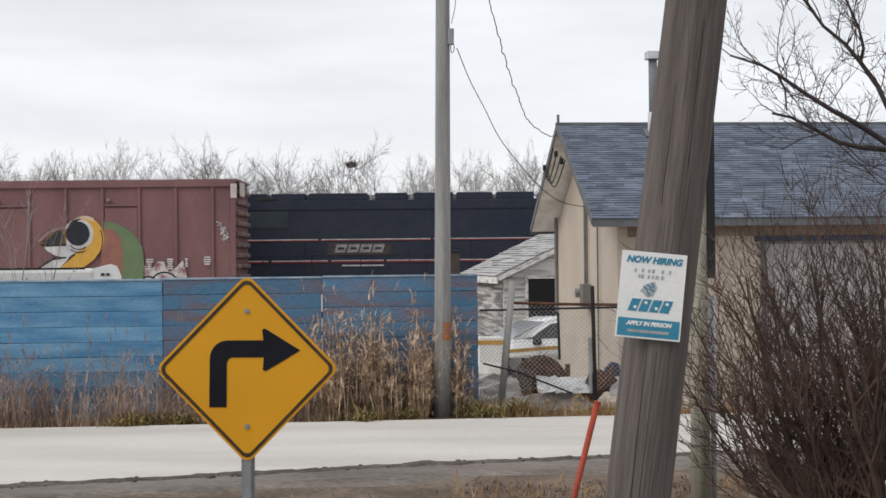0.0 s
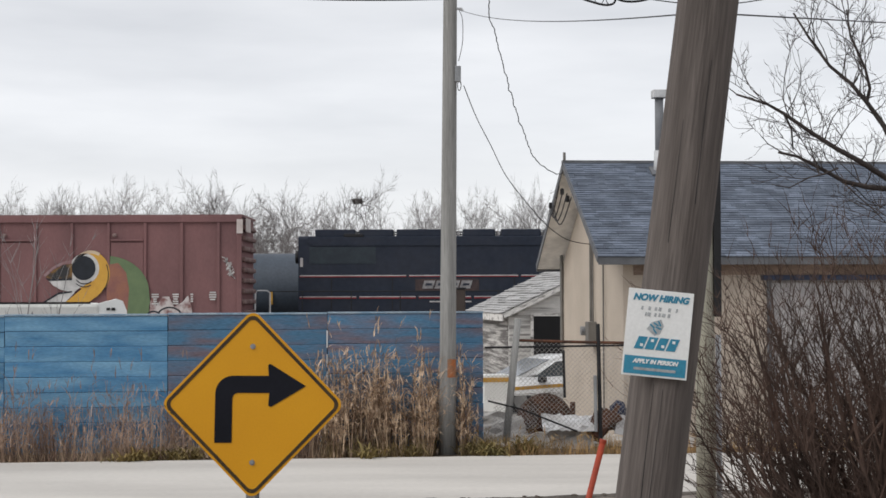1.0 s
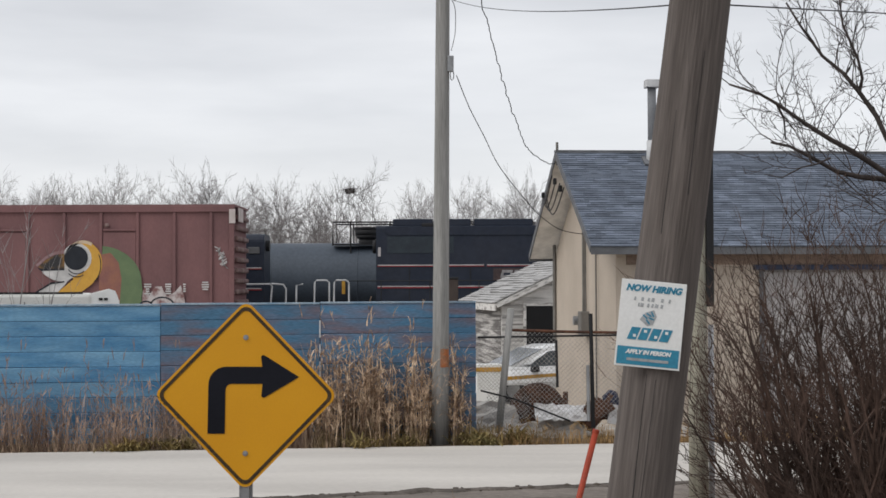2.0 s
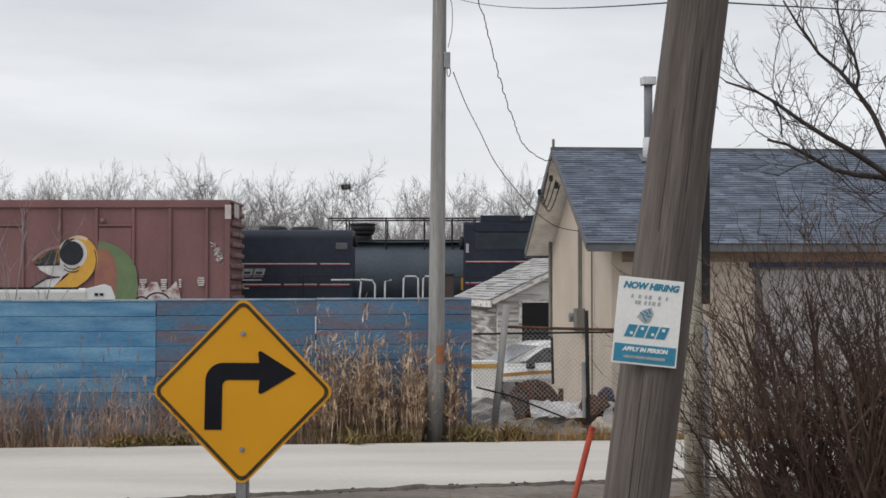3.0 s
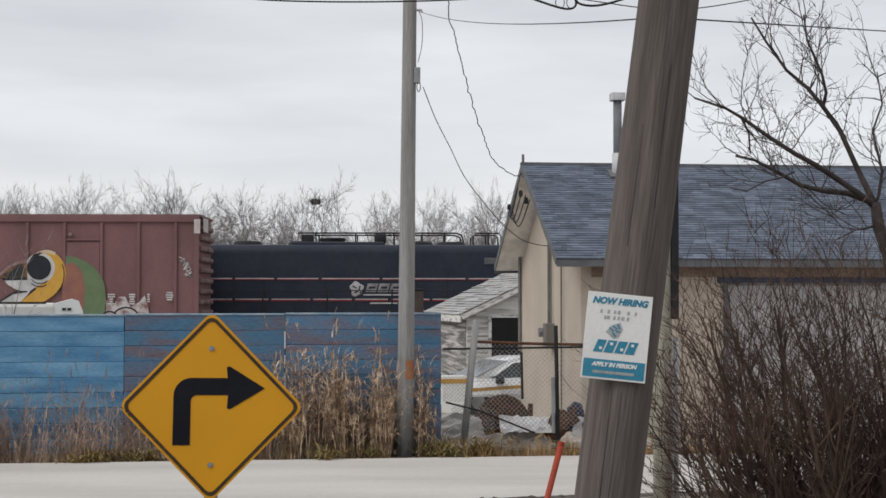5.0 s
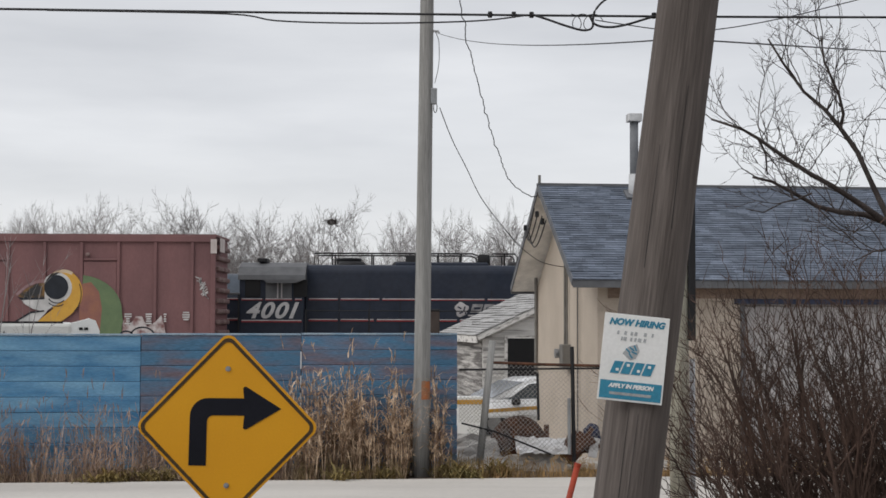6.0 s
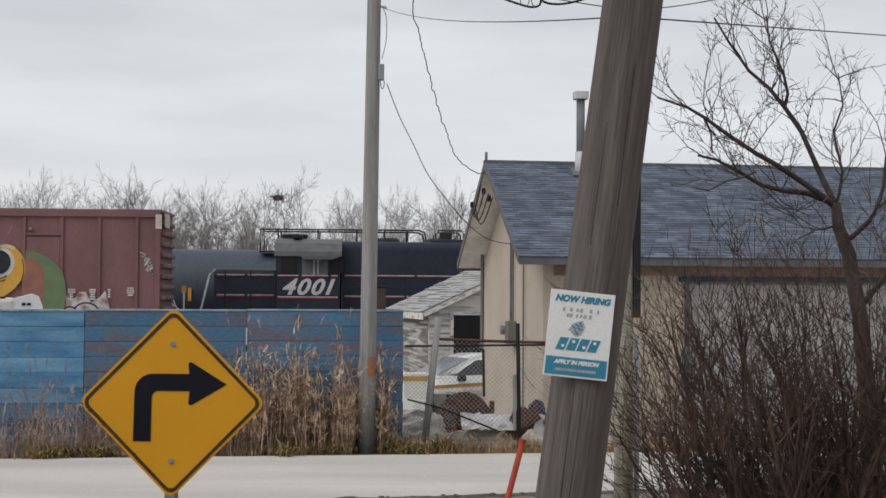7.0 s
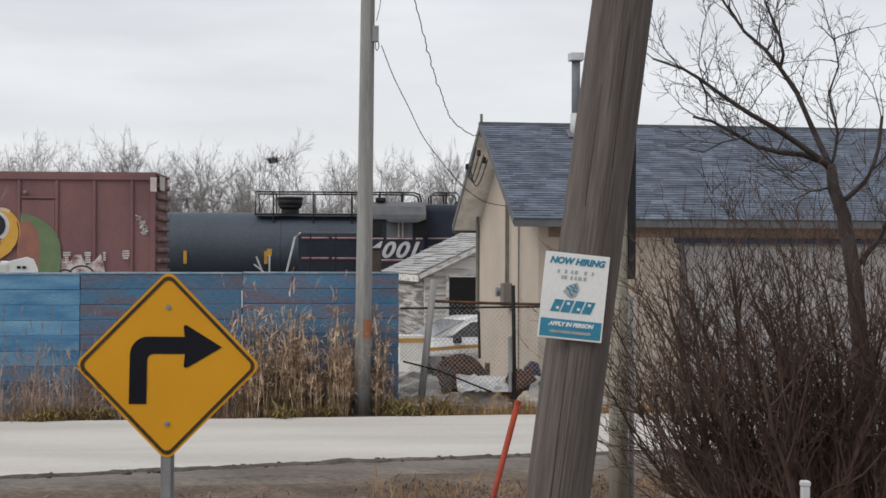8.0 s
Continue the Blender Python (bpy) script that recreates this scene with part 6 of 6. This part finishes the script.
def build_tree():
    """The bare tree before the house, its limbs laid out one by one."""
    tree = thing("bare_tree", "dark gnarled bare tree leaning before the house", "tree", pose(5.66, 17.6, 0.0))
    rng = random.Random(77)
    v, f = [], []
    twig = dict(steps=(9, 6, 4), sides=(4, 3, 3), bend=0.42, up=0.06, levels=2, kids=(5, 2), shrink=(0.35, 0.65), spread=0.75, least=0.0045, thin=0.6, tip=0.25, flat=0.7)
    part("trunk", add_tube(bmesh.new(), [(0.45, 0, -0.3), (0.42, 0, 1.2), (0.30, 0, 2.5), (0.16, 0, 3.27), (0.04, 0, 3.58), (0.0, 0, 3.88)], 0.12, 12, 0.062), M_BARK, tree, smooth=True)
    limbs = [
        ([(0, 0, 3.83), (-0.12, 0, 3.93), (-0.45, -0.1, 4.13), (-0.77, -0.2, 4.31), (-1.07, -0.3, 4.45), (-1.38, -0.3, 4.65), (-1.69, -0.3, 4.87), (-1.88, -0.3, 4.98), (-2.25, -0.3, 5.10)], 0.046, 0.012, 16),
        ([(-0.08, 0, 3.90), (-0.31, 0.1, 4.0), (-0.58, 0.15, 4.03), (-0.85, 0.2, 4.10), (-1.15, 0.2, 4.27), (-1.42, 0.2, 4.41), (-1.65, 0.2, 4.46)], 0.040, 0.014, 12),
        ([(-1.69, -0.3, 4.87), (-1.58, -0.2, 4.70), (-1.54, -0.1, 4.46)], 0.016, 0.010, 2),
        ([(0, 0, 3.85), (-0.05, 0.1, 4.02), (-0.19, 0.15, 4.35), (-0.36, 0.2, 4.77), (-0.54, 0.3, 5.08), (-0.73, 0.3, 5.31), (-0.96, 0.4, 5.54), (-1.21, 0.4, 5.89), (-1.4, 0.4, 6.2)], 0.042, 0.012, 16),
        ([(-0.54, 0.3, 5.08), (-0.50, 0.3, 5.25), (-0.58, 0.2, 5.47), (-0.76, 0.2, 5.89), (-0.8, 0.2, 6.2)], 0.024, 0.010, 9),
        ([(0.08, 0, 3.38), (0.22, 0, 3.48), (0.39, -0.1, 3.66), (0.50, -0.1, 3.88), (0.56, -0.1, 4.08), (0.60, -0.1, 4.46)], 0.036, 0.020, 6),
        ([(0.0, 0, 3.86), (0.08, 0.1, 4.0), (0.12, 0.1, 4.27), (0.04, 0.2, 4.77), (0.16, 0.2, 5.1), (0.1, 0.2, 5.5)], 0.024, 0.008, 14),
        ([(0.3, 0, 2.6), (0.62, 0, 3.0), (0.85, 0, 3.5), (1.05, 0, 4.1), (1.1, 0, 4.8)], 0.04, 0.014, 12),
        ([(-0.01, 0, 3.60), (-0.15, -0.1, 3.56), (-0.30, -0.2, 3.54), (-0.54, -0.3, 3.43)], 0.016, 0.006, 3),
        ([(-1.04, -0.25, 4.23), (-1.2, -0.2, 4.16), (-1.38, -0.2, 4.12), (-1.61, -0.2, 4.0), (-1.82, -0.2, 4.04)], 0.012, 0.005, 4),
        ([(-0.85, 0.2, 4.08), (-0.70, 0.1, 3.9), (-0.54, 0, 3.73), (-0.39, 0, 3.56)], 0.010, 0.005, 3),
    ]
    for pts, r0, r1, kids in limbs:
        part("limb", add_tube(bmesh.new(), pts, r0, 8, r1), M_BARK, tree, smooth=True)
        for _ in range(kids):
            u = rng.uniform(0.25, 1.0) * (len(pts) - 1)
            i = min(int(u), len(pts) - 2)
            q = Vector(pts[i]).lerp(Vector(pts[i + 1]), u - i)
            along = (Vector(pts[i + 1]) - Vector(pts[i])).normalized()
            d = (along * 0.6 + Vector((rng.gauss(0, 0.7), rng.gauss(0, 0.5), rng.gauss(0.45, 0.5)))).normalized()
            grow(v, f, q, d, rng.uniform(0.4, 1.1), 0.0085, 0, rng, twig)
    tw = new("twig_mass", plant_mesh("twig_mass", v, f, M_BARK))
    tw.parent = tree
    tagged(tw, kind="stuff")


build_tree()


def build_bush(at, seed, count, tall, lean0, lean1, x0, x1):
    bush = thing("bush", "dense leafless bush of dark reddish-brown stems", "bush", at)
    rng = random.Random(seed)
    cfg = dict(steps=(11, 6, 3), sides=(5, 3, 3), bend=0.25, up=0.07, levels=2, kids=(15, 5), shrink=(0.18, 0.46), spread=0.72, least=0.0036, thin=0.6, tip=0.25)
    for k in range(count):
        v, f = [], []
        u = rng.random()
        lean = lean0 + (lean1 - lean0) * u + rng.uniform(-0.08, 0.08)
        length = tall * rng.uniform(0.60, 0.95) * (1.0 - 0.22 * max(0.0, -lean - 0.3))
        grow(v, f, Vector((x0 + (x1 - x0) * u + rng.uniform(-0.2, 0.2), rng.uniform(-0.5, 0.5), 0.0)), Vector((lean, rng.uniform(-0.3, 0.3), 1)).normalized(), length, 0.008 + 0.024 * rng.random() ** 2, 0, rng, cfg)
        st = new("stem", plant_mesh("stem", v, f, M_TWIG))
        st.parent = bush
    # fine low shoots that fill the foot of the bush
    v, f = [], []
    cfg2 = dict(cfg, kids=(9, 4), bend=0.17, up=0.05)
    for k in range(int(count * 0.72)):
        grow(v, f, Vector((rng.uniform(x0 + 0.1, x1 + 0.1), rng.uniform(-0.5, 0.5), rng.uniform(0.0, 0.7))), Vector((rng.uniform(-0.9, 0.9), rng.uniform(-0.4, 0.4), rng.uniform(0.3, 0.9))).normalized(), rng.uniform(0.4, 0.85), 0.006, 0, rng, cfg2)
    sh = new("shoot_mass", plant_mesh("shoot_mass", v, f, M_TWIG))
    sh.parent = bush
    tagged(sh, kind="stuff")


build_bush(pose(2.95, 10.6, 0.12), 31, 102, 3.05, -0.80, 0.5, 0.10, 1.45)
build_bush(pose(2.62, 10.9, 0.12), 34, 8, 2.7, -0.55, 0.25, -0.05, 0.55)
build_bush(pose(2.95, 11.4, 0.12), 35, 24, 3.2, -0.80, -0.15, 0.2, 0.9)
build_bush(pose(4.15, 12.4, 0.1), 32, 42, 2.55, -0.6, 0.6, -0.3, 1.4)
build_bush(pose(4.75, 14.8, 0.05), 33, 32, 2.1, -0.7, 0.7, -1.25, 1.5)


def blades(rng, spots, height, width, lean, droop, heads=0.0, leaves=0):
    """Reeds or grass: thin three-sided stalks with bent blades and seed heads."""
    v, f = [], []

    def strip(p, d, length, w, bend, n=3):
        side = Vector((d.y, -d.x, 0))
        side = side.normalized() if side.length > 0.01 else Vector((1, 0, 0))
        side = (side + Vector((rng.uniform(-0.5, 0.5), rng.uniform(-0.5, 0.5), 0))).normalized()
        nrm = d.cross(side).normalized()
        base = len(v)
        for i in range(n + 1):
            u = i / n
            ww = w * (1 - u * 0.5)
            for q in (p - side * ww, p + nrm * ww * 0.5, p + side * ww):
                v.append((q.x, q.y, q.z))
            if i:
                a = base + 3 * (i - 1)
                f.extend([(a, a + 1, a + 4, a + 3), (a + 1, a + 2, a + 5, a + 4), (a + 2, a, a + 3, a + 5)])
            p = p + d * (length / n)
            d = (d + Vector((rng.uniform(-0.06, 0.06), rng.uniform(-0.06, 0.06), -bend * u))).normalized()
        return p, d

    for x, y, z in spots:
        h = rng.uniform(*height)
        d = Vector((rng.gauss(0, lean), rng.gauss(0, lean), 1)).normalized()
        p0 = Vector((x, y, z))
        tip, td = strip(p0, d, h, width * rng.uniform(0.7, 1.3), droop)
        for _ in range(leaves):
            u = rng.uniform(0.35, 0.98)
            q = p0 + d * (h * u)
            a = rng.uniform(0, math.tau)
            strip(q, Vector((math.cos(a), math.sin(a), rng.uniform(0.5, 1.4))).normalized(), rng.uniform(0.14, 0.38), width * 1.2, rng.uniform(0.7, 2.4), 4)
        if rng.random() < heads:
            for _ in range(4):
                strip(tip - td * rng.uniform(0.02, 0.2), (td + Vector((rng.gauss(0, 0.22), rng.gauss(0, 0.22), rng.uniform(-0.1, 0.2)))).normalized(), rng.uniform(0.08, 0.16), width * 0.95, 0.8, 3)
    return v, f


def verge(x):
    return 26.05 + 0.11 * x


def build_grass():
    rng = random.Random(55)

    def scatter(n, x0, x1, d0, d1):
        out = []
        for _ in range(n):
            x = rng.uniform(x0, x1)
            y = verge(x) - rng.uniform(d0, d1) * max(1.0, (verge(x) - far_edge(x) - 0.12) / 0.85)
            if abs(x + 0.03) > 0.24 or y > 25.72:
                out.append((x, y, ground_height(x, y) - 0.03))
        return out

    clumps = []
    for _ in range(56):
        cx = rng.uniform(-2.3, 0.15) if rng.random() < 0.88 else rng.uniform(0.15, 0.6)
        near = rng.uniform(0.1, 1.1)
        for _ in range(rng.randint(4, 11)):
            x = cx + rng.gauss(0, 0.12)
            y = verge(x) - max(0.08, near + rng.gauss(0, 0.06))
            if abs(x + 0.03) > 0.24 or y > 25.72:
                clumps.append((x, y, ground_height(x, y) - 0.03))
    v, f = blades(rng, clumps, (0.55, 1.95), 0.0085, 0.13, 0.16, 0.22, 7)
    stuff("tall_reeds", v, f, M_REED, "tall dry tan reeds before the blue fence", "reeds")
    v, f = blades(rng, scatter(120, -9.0, -2.3, 0.15, 0.7), (0.6, 1.5), 0.0075, 0.07, 0.10, 0.7, 3)
    stuff("sparse_reeds", v, f, mat("pale_dry_stems", (0.34, 0.245, 0.195), 0.95, other=(0.19, 0.14, 0.12), fine=0.3, fine_scale=9, bump=0.0), "sparse dry weed stalks before the fence", "weeds")
    v, f = blades(rng, scatter(3000, -14, -2.0, 0.05, 0.85), (0.10, 0.46), 0.006, 0.42, 0.7, 0.1, 0)
    tufts = []
    for _ in range(64):
        cx, cy, n = rng.uniform(-13, -2.2), rng.uniform(0.1, 1.2), rng.randint(14, 38)
        for _ in range(n):
            x = cx + rng.gauss(0, 0.16)
            y = verge(x) - max(0.06, cy + rng.gauss(0, 0.08))
            tufts.append((x, y, ground_height(x, y) - 0.03))
    v2, f2 = blades(rng, tufts, (0.40, 1.05), 0.0055, 0.22, 0.45, 0.3, 1)
    stuff("brown_tufts", v2, f2, mat("russet_dead_grass", (0.44, 0.31, 0.23), 0.95, other=(0.20, 0.130, 0.098), scale=1.1, spread=(0.4, 0.6), fine=0.3, fine_scale=9, bump=0.0), "russet tufts of dead grass against the blue fence", "grass")
    stuff("dry_grass", v, f, mat("brown_matted_grass", (0.52, 0.39, 0.27), 0.95, other=(0.25, 0.175, 0.115), scale=1.4, fine=0.3, fine_scale=9, bump=0.0), "matted dry brown grass along the fence foot", "grass")
    v, f = blades(rng, scatter(900, -2.2, 0.9, 0.05, 0.85), (0.10, 0.42), 0.006, 0.25, 0.35, 0.1, 0)
    stuff("dry_grass", v, f, M_GRASS, "dry grass among the reeds", "grass")
    spots = []
    for k in range(22):
        cx = rng.choice((-1.2, -0.5, 0.4, 0.6, 1.2)) + rng.gauss(0, 0.12) if k < 10 else rng.uniform(-5.6, -4.2)
        cy = rng.uniform(0.5, 1.4)
        for _ in range(rng.randint(14, 34)):
            x = cx + rng.gauss(0, 0.10)
            y = verge(x) - max(0.08, cy + rng.gauss(0, 0.08))
            spots.append((x, y, ground_height(x, y) - 0.02))
    v, f = blades(rng, spots, (0.05, 0.24), 0.015, 0.55, 0.9, 0.0, 2)
    stuff("green_weeds", v, f, M_WEED, "low yellow-green weeds by the road edge", "weeds")
    spots = []
    for _ in range(2300):
        x = rng.uniform(0.8, 9.0)
        y = far_edge(x) + rng.uniform(0.12, 0.9)
        spots.append((x, y, ground_height(x, y) - 0.03))
    v, f = blades(rng, spots, (0.08, 0.42), 0.006, 0.3, 0.4, 0.1, 0)
    stuff("dry_grass", v, f, mat("tan_dead_weeds", (0.40, 0.255, 0.115), 0.95, other=(0.19, 0.125, 0.055), scale=1.8, spread=(0.4, 0.6), fine=0.3, fine_scale=9, bump=0.0), "tufts of tan dead weeds before the chain-link fence", "grass")
    spots = []
    for _ in range(3000):
        x = rng.uniform(0.0, 5.5)
        y = near_edge(x) - 2.2 - rng.uniform(0.0, 6.5) ** 1.0
        spots.append((x, y, ground_height(x, y) - 0.03))
    for _ in range(500):
        x = rng.uniform(-5, 0.5)
        y = near_edge(x) - 2.6 - rng.uniform(0.0, 4)
        spots.append((x, y, ground_height(x, y) - 0.03))
    v, f = blades(rng, spots, (0.04, 0.24), 0.006, 0.5, 0.8, 0.05, 0)
    stuff("dry_grass", v, f, mat("rusty_dead_grass", (0.33, 0.205, 0.095), 0.95, other=(0.15, 0.085, 0.04), scale=1.6, fine=0.3, fine_scale=9, bump=0.0), "dead grass on the near bank below the bush", "grass")


build_grass()


def build_litter():
    """Fallen leaves on the near bank, clods of soil along the road edge."""
    rng = random.Random(91)
    spots = []
    for _ in range(5200):
        x = rng.uniform(-3.0, 5.0)
        y = near_edge(x) - 1.7 - rng.uniform(0, 6.5)
        if x > 0.3 or rng.random() < 0.35:
            spots.append((x, y, ground_height(x, y) + 0.004))
    v, f = blades(rng, spots, (0.018, 0.055), 0.010, 1.6, 0.5, 0.0, 0)
    stuff("leaf_litter", v, f, mat("fallen_leaf", (0.215, 0.135, 0.075), 0.95, other=(0.085, 0.056, 0.038), scale=6, spread=(0.4, 0.6), fine=0.3, fine_scale=20, bump=0.0), "brown fallen leaves scattered on the bank", "leaves")
    bm = bmesh.new()
    for _ in range(130):
        x = rng.uniform(-7.5, 6.0)
        k = rng.uniform(0.007, 0.026) * (1.6 if noise.noise((x * 0.9, 2, 6)) > 0.1 else 0.8)
        t = bmesh.new()
        bmesh.ops.create_icosphere(t, subdivisions=1, radius=1.0)
        for q in t.verts:
            q.co *= rng.uniform(0.7, 1.2)
        t.transform(pose(x, near_edge(x) - rng.uniform(0.0, 0.5) ** 1.5, 0.045) @ Matrix.Diagonal((k * 1.8, k * 1.3, k, 1)))
        merge(bm, t)
    tagged(new("soil_clods", made("soil_clods", bm, M_CLOD)), "dark clods of soil along the road edge", "soil", kind="stuff")


build_litter()


def build_mailbox():
    m = thing("marker_post", "short white plastic marker post under the bush", "marker post", pose(2.86, 9.4, -0.02))
    part("post", add_box(bmesh.new(), (0.055, 0.05, 1.28), (0, 0, 0.64), bevel=0.01), M_TARP, m)
    part("cap", add_box(bmesh.new(), (0.065, 0.06, 0.04), (0, 0, 1.295), bevel=0.012), M_TARP, m)


build_mailbox()


def motions():
    walk(trailing_locomotive, [(t, pose(x, LOCO_Y, 0)) for t, x in TRAIN])
    walk(lead_locomotive, [(t, pose(x + 3.96, LOCO_Y, 0)) for t, x in TRAIN])
    ts, xs = [t for t, _ in TRAIN], [x for _, x in TRAIN]
    for loco in (trailing_locomotive, lead_locomotive):
        for w in loco.children:
            if w.name.startswith("wheelset"):
                at = w.matrix_basis.translation.copy()
                walk(w, [(t, pose(at.x, at.y, at.z, 0, math.degrees((np.interp(t, ts, xs) - xs[0]) / 0.5), 0)) for t in [0.2 * k for k in range(41)]])


motions()
